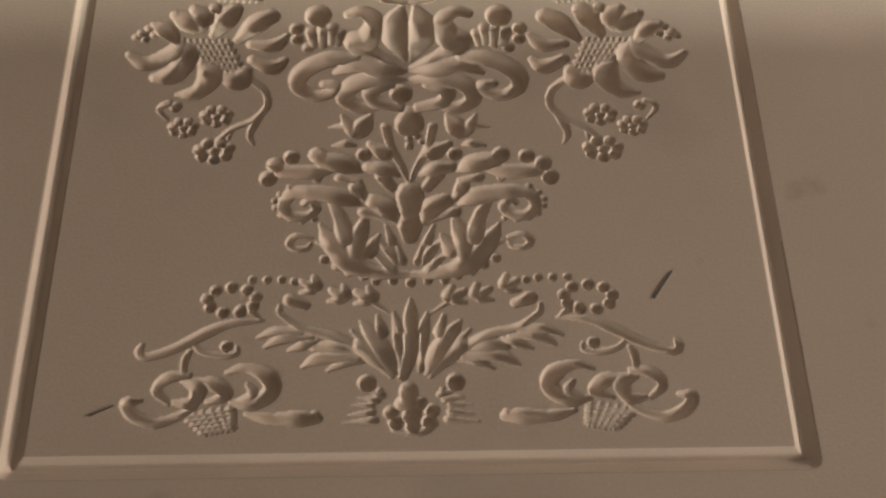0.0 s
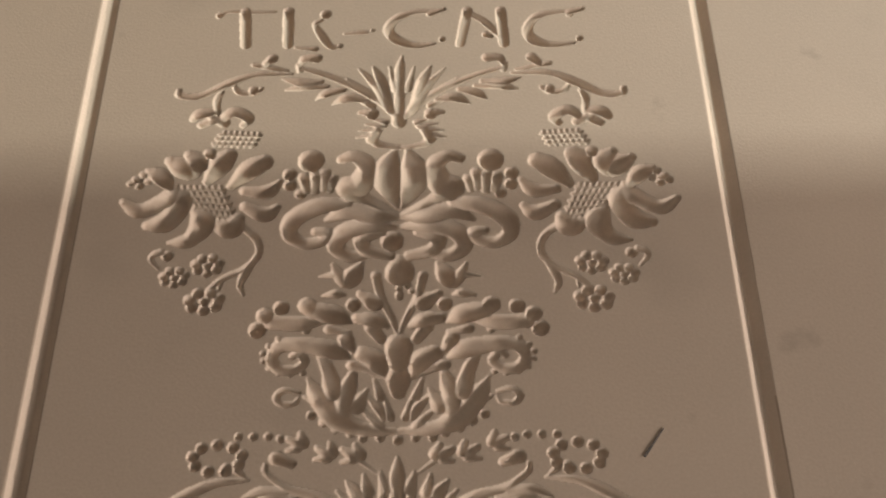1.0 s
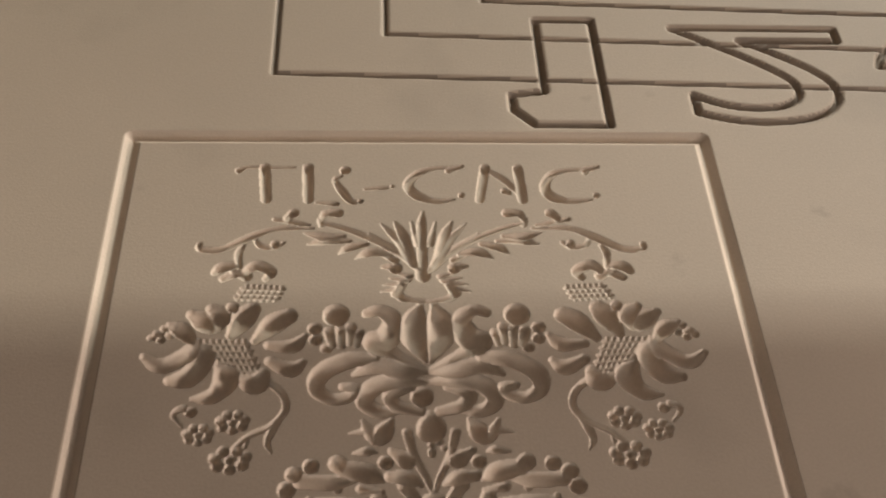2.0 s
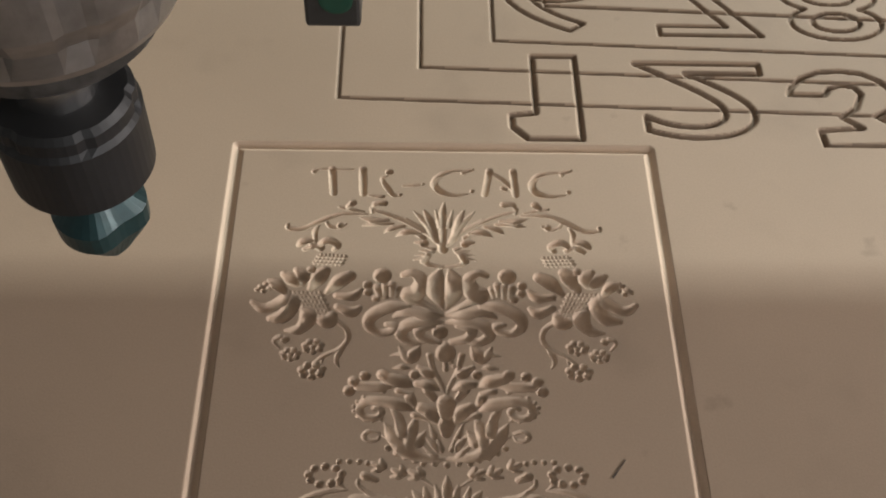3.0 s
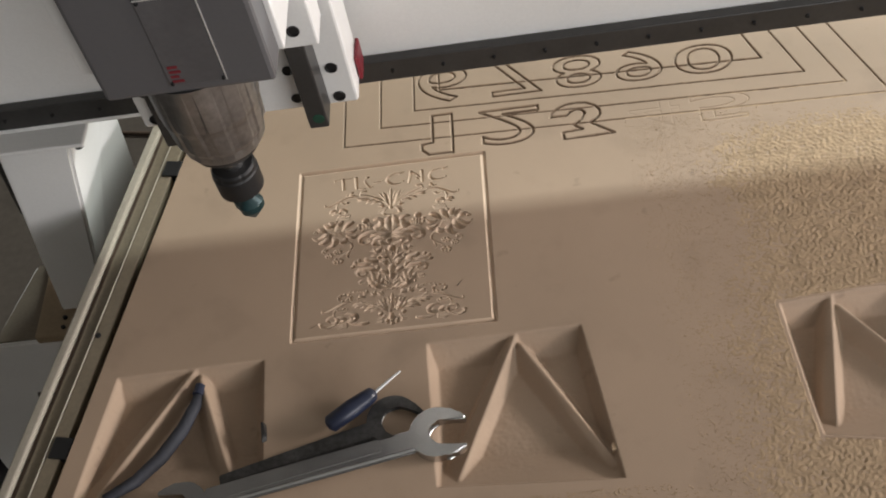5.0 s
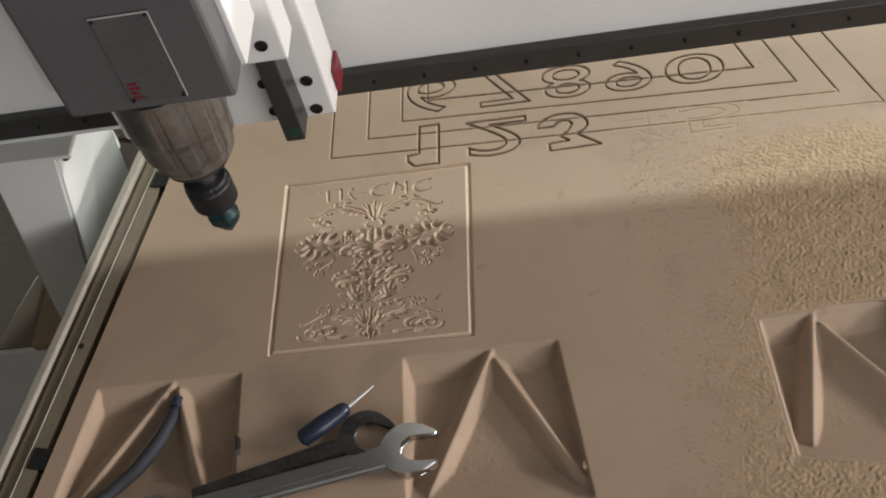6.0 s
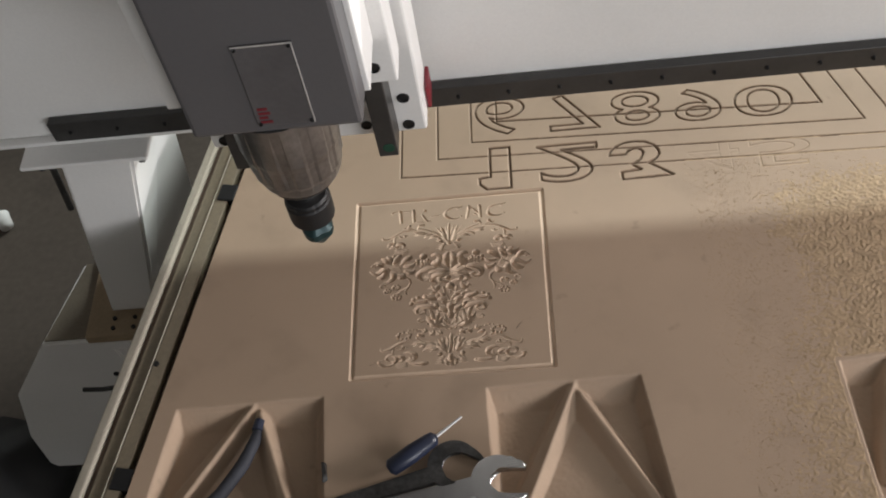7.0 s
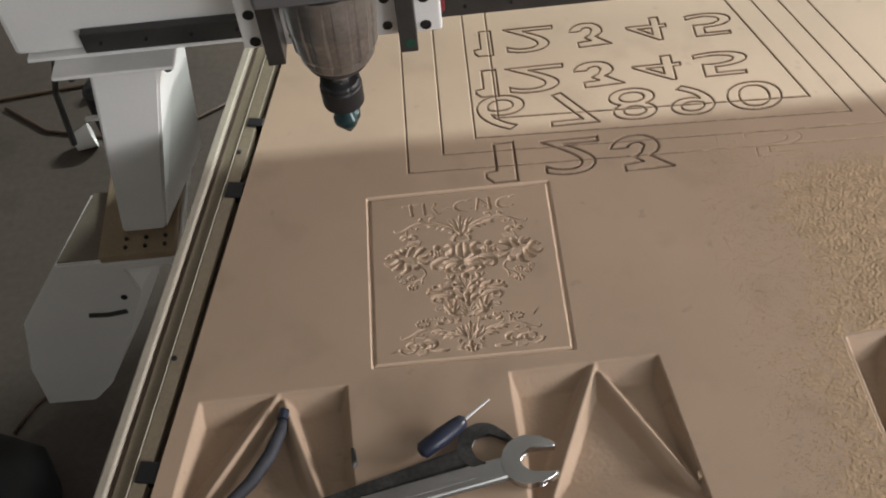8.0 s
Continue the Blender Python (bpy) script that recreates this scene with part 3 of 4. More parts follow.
    s([(138.5, 235), (129.5, 234)], [1.4, 0.5])
    s([(136.5, 232), (128.5, 230)], [1.4, 0.5])
    s([(147.5, 244), (148.5, 239)], [2.8, 3.3], both=False)
    s([(56.5, 308), (60.5, 310), (71.5, 310), (84.5, 310)], [1.8, 0.8, 0.9, 0.8], both=False)
    s([(56.5, 307)], [1.4], both=False)
    s([(69.5, 310), (71.5, 288)], [2.7, 2.5], both=False)
    s([(91.5, 310), (92.5, 288)], [2.7, 2.5], both=False)
    s([(110.5, 308)], [2.7], both=False)
    s([(108.5, 304), (105.5, 301), (109.5, 293), (113.5, 287), (118.5, 286)], [0.9, 1.4, 2.1, 1.6, 0.8], both=False)
    s([(96.5, 286), (106.5, 285)], [0.8, 1.4], both=False)
    s([(118.5, 287)], [1.4], both=False)
    s([(120.5, 295), (128.5, 296), (133.5, 296)], [0.8, 1.2, 0.8], both=False)
    s([(134.5, 297)], [1.1], both=False)
    s([(168.5, 309), (157.5, 310), (147.5, 306), (142.5, 298), (146.5, 291), (155.5, 287), (165.5, 288)], [0.8, 1.2, 2.1, 2.5, 2.5, 1.7, 0.8], both=False)
    s([(163.5, 309), (170.5, 311)], [1.8, 1.2], both=False)
    s([(169.5, 291)], [1.6], both=False)
    s([(163.5, 308)], [1.8], both=False)
    s([(238.5, 309), (228.5, 309), (217.5, 306), (212.5, 297), (215.5, 290), (224.5, 287), (235.5, 288)], [0.8, 1.2, 1.9, 2.5, 2.7, 1.7, 0.8], both=False)
    s([(234.5, 309), (241.5, 311)], [1.8, 1.2], both=False)
    s([(238.5, 291)], [1.7], both=False)
    s([(234.5, 307)], [1.6], both=False)
    s([(182.5, 310), (178.5, 288)], [2.5, 2.2], both=False)
    s([(182.5, 309), (191.5, 302), (201.5, 288)], [1.1, 1.7, 1.1], both=False)
    s([(199.5, 310), (200.5, 288)], [2.4, 2.5], both=False)
    s([(191.5, 294)], [1.8], both=False)
    s([(193.5, 293)], [1.7], both=False)


SLAB = {
    "1": [(0.36, 1), (1, 1), (1, 0), (0.22, 0), (0, 0.14), (0, 0.27), (0.36, 0.30)],
    "3": [(0.18, 0), (1, 0.04), (0.63, 0.40), (0.76, 0.49), (0.82, 0.60), (0.82, 0.72), (0.76, 0.86), (0.62, 0.97), (0.45, 1.0), (0.27, 0.98), (0.12, 0.89), (0.03, 0.77), (0, 0.67), (0.28, 0.67),
          (0.33, 0.76), (0.43, 0.81), (0.53, 0.78), (0.57, 0.69), (0.50, 0.50), (0.36, 0.38), (0.50, 0.24), (0.17, 0.20)]}


def digit_outline(ch):
    """The outline of one bold digit of the built-in font as closed pieces, in a box of 1 x 1, turned upside down as a mirror does."""
    if ch in SLAB:
        return list(zip(SLAB[ch], SLAB[ch][1:] + SLAB[ch][:1]))
    data = bpy.data.curves.new("digit", "FONT")
    data.body, data.fill_mode, data.offset, data.resolution_u = ch, "NONE", 0.04, 6
    ob = bpy.data.objects.new("digit", data)
    me = ob.to_mesh()
    co = np.array([v.co[:2] for v in me.vertices])
    lo, hi = co.min(0), co.max(0)
    co = (co - lo) / (hi - lo)
    co[:, 1] = 1 - co[:, 1]
    pieces = [(tuple(co[e.vertices[0]]), tuple(co[e.vertices[1]])) for e in me.edges]
    ob.to_mesh_clear()
    bpy.data.objects.remove(ob)
    return pieces


def engrave(Z, xs, ys):
    frames = [((0.070, 0.382), 0.955, 0.356), ((0.132, 0.416), 0.894, 0.390), ((0.190, 0.447), 0.836, 0.424), ((0.234, 0.490), 0.776, 0.468)]
    for k, ((x, y), xr, yr) in enumerate(frames):
        carve(Z, xs, ys, [((x, y), (x, 0.84)), ((x, y), (xr, yr)), ((xr, yr), (xr - 0.33 * (0.84 - yr), 0.84))], 0.0018 + 0.0006 * (k == 3), 0.003)

    def digit(ch, x0, x1, y0, y1, half=0.0022, depth=0.0045):
        at = lambda p: (x0 + p[0] * (x1 - x0), y0 + p[1] * (y1 - y0))
        carve(Z, xs, ys, [(at(a), at(b)) for a, b in digit_outline(ch)], half, depth)

    for ch, x0, x1, y0, y1 in (("1", 0.201, 0.253, 0.342, 0.430), ("2", 0.300, 0.398, 0.345, 0.424), ("3", 0.417, 0.516, 0.338, 0.418)):
        digit(ch, x0, x1, y0, y1, 0.0026, 0.005)
    digit("4", 0.545, 0.625, 0.342, 0.402, 0.0008, 0.0008)
    digit("5", 0.645, 0.738, 0.341, 0.398, 0.0012, 0.0015)
    for ch, x0, x1 in (("6", 0.198, 0.282), ("7", 0.325, 0.408), ("8", 0.432, 0.512), ("9", 0.536, 0.612), ("0", 0.636, 0.730)):
        digit(ch, x0, x1, 0.460 - 0.01 * (x0 - 0.2) / 0.4, 0.544 - 0.025 * (x0 - 0.2) / 0.4)
    for lift in (0.0, 0.105):
        for ch, x0, x1 in (("1", 0.200, 0.240), ("2", 0.258, 0.362), ("3", 0.380, 0.466), ("4", 0.486, 0.572), ("5", 0.598, 0.692)):
            digit(ch, x0 + lift * 0.06, x1 - lift * 0.06 * (x1 > 0.3), 0.545 + lift - 0.012 * (x0 - 0.2), 0.612 + lift - 0.03 * (x0 - 0.2))


def bed():
    root = thing("machine_bed", "cream side profile and grey steel frame of a milling machine", "machine bed")
    c, s = math.cos(radians(EDGE_TURN)), math.sin(radians(EDGE_TURN))
    turn = Matrix.Rotation(radians(EDGE_TURN), 4, "Z")
    place = Matrix.Translation((-0.268, 0.1, 0)) @ turn
    def strip(name, x0, x1, z0, z1, mat, bevel=0.002, label=""):
        bm = box(x0, x1, -1.0, 1.5, z0, z1, bevel)
        bm.transform(place)
        return part(name, bm, mat, root, label)
    # the brown of this strip stands in for the board edge's shadow
    strip("shaded_gap", -0.012, -0.002, -0.06, -0.016, BROWN, 0.001, "slot beside the board with its shade coloured dark brown")
    strip("inner_lip", -0.036, -0.013, -0.06, -0.004, CREAM, 0.002, "cream painted profile")
    strip("step", -0.0375, -0.0365, -0.06, -0.002, PALE, 0.0003, "thin pale step")
    strip("middle_lip", -0.060, -0.038, -0.06, -0.007, CREAM, 0.002, "cream painted profile")
    strip("channel", -0.067, -0.061, -0.06, -0.010, BROWN, 0.0008, "rust-brown groove")
    strip("outer_lip", -0.084, -0.068, -0.06, -0.001, PALE, 0.003, "pale outer rib")
    strip("side_wall", -0.093, -0.085, -0.30, -0.03, CREAM, 0.002)
    strip("guide_rail", -0.112, -0.094, -0.16, -0.11, STEEL, 0.002, "steel linear guide")
    rack = strip("gear_rack", -0.140, -0.113, -0.20, -0.15, DARK, 0.002, "dark toothed rack")
    for k in range(36):
        bm = lathe([(0.008, 0.0), (0.008, 0.004), (0.006, 0.005)], 10, (-0.127, -0.95 + k * 0.066, -0.15))
        bm.transform(place)
        part("rack_bolt", bm, BLACK, rack)
    for y, w in ((-0.24, 0.017), (0.288, 0.017), (0.447, 0.010), (0.86, 0.015)):
        bm = box(-0.032, -0.0015, y - w, y + w, -0.02, -0.0012, 0.002)
        bm.transform(place)
        part("hold_down_clip", bm, BLACK, root, "black hold-down clip")
    for y in (-0.05, 0.375, 0.62):
        bm = lathe([(0.0045, -0.006), (0.0045, -0.0022), (0.003, -0.0015)], 12, (-0.03, y, 0))
        bm.transform(place)
        part("screw", bm, BLACK, root)
    part("table_frame", box(-0.22, 1.5, -0.72, 1.4, -0.32, -0.07, 0.01), GREY, root, "grey steel table frame")
    for x in (-0.1, 1.4):
        for y in (-0.6, 1.3):
            part("leg", box(x - 0.06, x + 0.06, y - 0.06, y + 0.06, -1.0, -0.32, 0.006), GREY, root)
    return root


SPIN = (-0.018, 0.115)


def hole(parent, x, y, z, r=0.009, name="bolt_hole"):
    """A dark counterbored bolt with a pale rim, facing the front."""
    bm = lathe([(r, 0.0), (r, 0.0025), (r * 0.75, 0.0028), (r * 0.7, 0.001)], 20)
    bm.transform(Matrix.Translation((x, y, z)) @ Matrix.Rotation(radians(90), 4, "X"))
    return part(name, bm, BLACK, parent)


def gantry():
    root = thing("milling_gantry", "white moving gantry with a grey spindle head over the board", "gantry")
    part("beam", box(-0.60, 1.60, 0.385, 0.48, 0.145, 0.66, 0.010), WHITE, root, "white painted gantry beam")
    rail = part("linear_rail", box(-0.472, 1.60, 0.366, 0.384, 0.152, 0.193, 0.002), DARK, root, "dark linear guide rail")
    for k in range(26):
        hole(rail, -0.44 + k * 0.078, 0.3655, 0.1725, 0.0032, "rail_bolt")
    part("lower_flange", box(-0.58, -0.05, 0.374, 0.42, 0.1365, 0.1445, 0.002), WHITE, root)
    # leg: leans outwards towards its foot
    bm = bmesh.new()
    lo = [(-0.545, 0.335), (-0.455, 0.335), (-0.395, 0.56), (-0.485, 0.56)]
    hi = [(-0.475, 0.345), (-0.352, 0.345), (-0.340, 0.55), (-0.460, 0.55)]
    a = [bm.verts.new((x, y, -0.30)) for x, y in lo]
    b = [bm.verts.new((x, y, 0.127)) for x, y in hi]
    bm.faces.new(a[::-1]), bm.faces.new(b)
    for k in range(4):
        bm.faces.new((a[k], a[(k + 1) % 4], b[(k + 1) % 4], b[k]))
    bmesh.ops.bevel(bm, geom=bm.edges[:], offset=0.005, segments=2, affect="EDGES")
    part("leg", bm, WHITE, root, "white square steel leg")
    top = part("top_plate", box(-0.535, -0.322, 0.33, 0.57, 0.128, 0.136, 0.003), WHITE, root)
    for x in (-0.505, -0.337):
        part("bolt", lathe([(0.008, 0.117), (0.008, 0.1275)], 6, (x, 0.345, 0)), BLACK, top)
    foot = part("foot_plate", box(-0.59, -0.435, 0.280, 0.58, -0.322, -0.301, 0.003), PLY, root, "tan foot plate with bolts")
    for x in (-0.535, -0.495, -0.455):
        for y in (0.297, 0.319):
            part("bolt", lathe([(0.0045, -0.3012), (0.0045, -0.297), (0.0035, -0.296)], 6, (x, y, 0)), BLACK, foot)
    part("slide_shoe", box(-0.59, -0.43, 0.278, 0.60, -0.346, -0.323, 0.003), WHITE, root)
    # drive housing: a folded sheet box below the foot
    outline = [(-0.690, -0.330), (-0.592, -0.330), (-0.592, -0.348), (-0.555, -0.348), (-0.545, -0.44), (-0.60, -0.57), (-0.72, -0.80), (-0.777, -0.863), (-0.894, -0.861), (-0.875, -0.70), (-0.826, -0.521)]
    bm = prism(outline, -0.48, -0.29)
    bm.transform(Matrix.Rotation(radians(90), 4, "X"))
    for v in bm.verts:
        v.co.x += 0.055 * (v.co.y > 0.4)
    bmesh.ops.bevel(bm, geom=bm.edges[:], offset=0.004, segments=2, affect="EDGES")
    skirt = part("drive_housing", bm, WHITE, root, "white sheet-metal drive housing below the foot")
    part("dust_cover", prism([(-0.684, 0.297), (-0.594, 0.297), (-0.594, 0.474), (-0.630, 0.474)], -0.3295, -0.3255), DUSTY, skirt, "tan dusty cover plate")
    part("slot", tube([(-0.676, 0.2885, -0.508), (-0.635, 0.2885, -0.512), (-0.593, 0.2885, -0.505)], 0.006, 8), DARK, skirt)
    hole(skirt, -0.584, 0.2895, -0.455, 0.007)
    motor = part("drive_motor", lathe([(0.035, -0.33), (0.038, -0.325), (0.038, -0.20), (0.03, -0.19)], 28, (-0.60, 0.66, 0)), BLACK, root, "black drive motor behind the leg")
    part("motor_plate", box(-0.64, -0.56, 0.612, 0.622, -0.25, -0.24, 0.001), WHITE, motor)
    part("cable", tube([(-0.60, 0.66, -0.19), (-0.62, 0.65, -0.10), (-0.655, 0.64, -0.09), (-0.685, 0.64, -0.18), (-0.69, 0.62, -0.32)], 0.007, 8), DARK, motor)
    # head
    plate = part("back_plate", box(-0.178, 0.142, 0.262, 0.345, 0.217, 0.75, 0.004), WHITE, root, "white slide plate with bolt holes")
    for x in (0.116, -0.158):
        for z in (0.232, 0.287):
            hole(plate, x, 0.2625, z)
    for x in (0.055, -0.095):
        for z in (0.238, 0.292):
            hole(plate, x, 0.2625, z, 0.008)
    for z0 in (0.222,):
        part("rail_wiper", box(0.143, 0.149, 0.300, 0.345, z0, z0 + 0.042, 0.002), RED, plate, "red rail wiper")
    housing = part("spindle_box", box(-0.105, 0.100, 0.05, 0.20, 0.467, 0.95, 0.006), GREY, root, "grey spindle housing")
    name = part("nameplate", box(-0.022, 0.046, 0.0475, 0.0495, 0.482, 0.608, 0.0007), GREY_PLATE, housing, "bare metal nameplate with a red mark")
    # bright strips along the top and right edges only
    for x0, x1, z0, z1 in ((-0.022, 0.046, 0.606, 0.608), (0.0445, 0.046, 0.4825, 0.6055)):
        part("plate_rim", box(x0, x1, 0.0466, 0.0474, z0, z1, 0.0002), BRIGHT, name, "thin bright plate edge")
    for x in (-0.018, 0.042):
        for z in (0.486, 0.604):
            hole(name, x, 0.0475, z, 0.0022, "screw")
    for k, (z0, w) in enumerate(((0.487, 0.014), (0.494, 0.010), (0.501, 0.014), (0.508, 0.012))):
        part("mark_bar", box(-0.017, -0.017 + w, 0.0466, 0.0474, z0, z0 + 0.004, 0.0003), RED, name)
    # spindle body with shallow vertical flutes
    bm = lathe([(0.040, 0.326), (0.0525, 0.327), (0.0545, 0.331), (0.0555, 0.342), (0.061, 0.352), (0.063, 0.385), (0.0655, 0.396), (0.066, 0.467)], 96, (*SPIN, 0))
    for v in bm.verts:
        a = math.atan2(v.co.y - SPIN[1], v.co.x - SPIN[0])
        f = 1 - 0.028 * (math.cos(12 * a) > 0.1) * (0.34 < v.co.z < 0.46)
        v.co.x, v.co.y = SPIN[0] + 0.006 + (v.co.x - SPIN[0]) * f, SPIN[1] + (v.co.y - SPIN[1]) * f
    can = part("spindle_can", bm, BRUSHED, root, "brushed metal spindle body")
    part("bearing_cap", lathe([(0.022, 0.311), (0.043, 0.3115), (0.0455, 0.314), (0.0455, 0.3255)], 48, (SPIN[0] + 0.004, SPIN[1], 0)), IRON, root, "dark steel bearing cap")
    for k in range(6):
        a = 2 * math.pi * (k + 0.5) / 6
        part("cap_screw", lathe([(0.004, 0.307), (0.004, 0.3125)], 10, (SPIN[0] + 0.006 + 0.028 * math.cos(a), SPIN[1] + 0.028 * math.sin(a), 0)), BLACK, can)
    part("shaft", lathe([(0.0165, 0.27), (0.0165, 0.290), (0.021, 0.291), (0.021, 0.313)], 32, (*SPIN, 0)), CHROME, root, "polished spindle shaft")
    bm = lathe([(0.020, 0.223), (0.0275, 0.225), (0.0315, 0.229), (0.0320, 0.262), (0.0305, 0.265), (0.0305, 0.271), (0.028, 0.274), (0.0166, 0.2745)], 48, (*SPIN, 0))
    for v in bm.verts:
        a = math.atan2(v.co.y - SPIN[1], v.co.x - SPIN[0])
        f = 1 - 0.04 * (math.cos(6 * a) > 0.8) * (v.co.z > 0.264)
        v.co.x, v.co.y = SPIN[0] + (v.co.x - SPIN[0]) * f, SPIN[1] + (v.co.y - SPIN[1]) * f
    part("collet_nut", bm, BLACK, root, "black collet nut")
    for side in (-1, 1):
        x = -0.018 + side * 0.105
        slide = part("slide_rail", box(x - 0.014, x + 0.014, 0.212, 0.261, 0.222, 0.80, 0.002), DARK, root, "dark vertical slide rail")
        if side > 0:
            dot = lathe([(0.0085, 0.0), (0.0085, 0.0005), (0.007, 0.0008)], 20)
            dot.transform(Matrix.Translation((x + 0.002, 0.2118, 0.240)) @ Matrix.Rotation(radians(90), 4, "X"))
            part("paint_mark", dot, GREEN, slide, "round dark green paint mark")
        block = part("slide_block", box(x - 0.024, x + 0.040, 0.19, 0.250, 0.392, 0.80, 0.003), WHITE, root)
        for z in (0.42, 0.55):
            hole(block, x + 0.012, 0.1905, z, 0.0085)
        part("side_web", box(x + (-0.020 if side < 0 else 0.0), x + (0.0 if side < 0 else 0.020), 0.10, 0.189, 0.47, 0.80, 0.002), WHITE, root)
    # V cutter: a ground cone with two flutes
    bm = lathe([(0.0, 0.0), (0.0105, 0.014), (0.0215, 0.030), (0.0220, 0.041), (0.0125, 0.052), (0.0115, 0.07)], 36)
    for v in bm.verts:
        a = math.atan2(v.co.y, v.co.x)
        if v.co.z < 0.053 and v.co.xy.length > 0.012:
            f = 1 - 0.22 * max(0.0, math.cos(2 * a - 0.6)) ** 2
            v.co.x, v.co.y = v.co.x * f, v.co.y * f
    bit = part("cutter", bm, TEAL, root, "teal coated V cutter")
    bit.matrix_local = pose(SPIN[0] * K, SPIN[1] * K, 0.158 * K)
    return root, bit


# ---- tools and waste lying on the board ----
def arc(cx, cy, r, a0, a1, n=20):
    return [(cx + r * math.cos(radians(a0 + (a1 - a0) * k / n)), cy + r * math.sin(radians(a0 + (a1 - a0) * k / n))) for k in range(n + 1)]


def jaw(cx, cy, r, slot, turn, z0, z1):
    """An open-ended spanner head whose slot looks along turn."""
    out = arc(0, 0, r, 62, 298, 30)
    out += [(r * 0.85, -r * 0.80), (r * 1.12, -slot - r * 0.12), (r * 1.10, -slot), (0.15 * r, -slot)]
    out += arc(0.12 * r, 0, slot * 0.98, 262, 98, 8)
    out += [(0.15 * r, slot), (r * 1.02, slot), (r * 1.06, slot + r * 0.14), (r * 0.82, r * 0.82)]
    bm = prism(out, z0, z1)
    bmesh.ops.bevel(bm, geom=[e for e in bm.edges if abs(e.verts[0].co.z - e.verts[1].co.z) < 1e-6], offset=min(0.0026, (z1 - z0) * 0.25), segments=3, affect="EDGES")
    bm.transform(Matrix.Translation((cx, cy, 0)) @ Matrix.Rotation(radians(turn), 4, "Z"))
    return bm


def bar(a, b, wa, wb, z0, z1, bevel=0.002):
    d = (Vector(b) - Vector(a)).normalized()
    n = Vector((-d.y, d.x))
    q = [Vector(a) + n * wa, Vector(a) - n * wa, Vector(b) - n * wb, Vector(b) + n * wb]
    bm = prism([tuple(v) for v in q], z0, z1)
    bmesh.ops.bevel(bm, geom=bm.edges[:], offset=bevel, segments=3, affect="EDGES")
    return bm


def tools():
    w = thing("open_end_spanner", "chrome double open-end spanner lying on the board", "spanner")
    part("jaw", jaw(0.211, -0.177, 0.037, 0.0180, -3, 0.001, 0.017), CHROME, w)
    part("jaw", jaw(-0.135, -0.247, 0.034, 0.0165, 176, 0.001, 0.014), CHROME, w)
    shank = part("shank", bar((-0.108, -0.241), (0.184, -0.183), 0.0165, 0.0180, 0.002, 0.0145, 0.0058), CHROME, w)
    part("raised_panel", bar((-0.075, -0.235), (0.135, -0.190), 0.0075, 0.0080, 0.014, 0.0156, 0.0006), CHROME, shank)
    for k in range(7):
        x = 0.010 + 0.009 * k
        part("mark_bar", bar((x, -0.2205 + (x - 0.01) * 0.214), (x + 0.005, -0.2195 + (x - 0.01) * 0.214), 0.0025, 0.0025, 0.0154, 0.0161, 0.0002), CHROME, shank)
    d = thing("flat_spanner", "dark forged flat spanner under the other tools", "spanner")
    part("jaw", jaw(0.150, -0.146, 0.036, 0.0215, -30, 0.001, 0.009), IRON, d)
    part("shank", bar((-0.088, -0.213), (0.128, -0.158), 0.008, 0.014, 0.001, 0.0085, 0.002), IRON, d)
    s = thing("awl", "navy-handled awl with a bright steel needle lying on a spanner", "awl")
    a, b = Vector((0.062, -0.154, 0.020)), Vector((0.129, -0.109, 0.022))
    part("handle", tube([a, a.lerp(b, 0.06), a.lerp(b, 0.5), a.lerp(b, 0.85), a.lerp(b, 0.95), b], [0.006, 0.0125, 0.0135, 0.0115, 0.010, 0.004], 16), NAVY, s, smooth=True)
    part("needle", tube([b, b + Vector((0.037, 0.022, 0.012))], [0.0026, 0.0016], 8), BRIGHT, s)
    r = thing("bent_rod", "dark bent metal rod lying in a milled pocket", "rod")
    part("rod", tube([(-0.136, -0.062, -0.006), (-0.140, -0.085, -0.006), (-0.155, -0.120, -0.008), (-0.182, -0.160, -0.010), (-0.214, -0.194, -0.008), (-0.248, -0.224, 0.006)],
                     [0.006, 0.009, 0.010, 0.010, 0.009, 0.007], 12), SLATE, r, smooth=True)
    part("sleeve", tube([(-0.1345, -0.052, -0.004), (-0.137, -0.068, -0.004)], [0.0075, 0.0085], 12), NAVY, r)


def torn_chip():
    """A torn sliver that stands at the edge of a pocket."""
    bm = bmesh.new()
    low = [bm.verts.new(c) for c in ((-0.0385, -0.128, 0.0), (-0.030, -0.130, 0.0), (-0.027, -0.156, 0.0), (-0.035, -0.160, 0.0))]
    top = [bm.verts.new(c) for c in ((-0.035, -0.132, 0.013), (-0.031, -0.134, 0.015), (-0.029, -0.150, 0.006), (-0.034, -0.154, 0.004))]
    bm.faces.new(low[::-1]), bm.faces.new(top)
    for k in range(4):
        bm.faces.new((low[k], low[(k + 1) % 4], top[(k + 1) % 4], top[k]))
    bmesh.ops.bevel(bm, geom=bm.edges[:], offset=0.0008, segments=2, affect="EDGES")
    tagged(part("torn_chip", bm, IRON, None), "small dark torn chip standing at a pocket's edge", "chip")


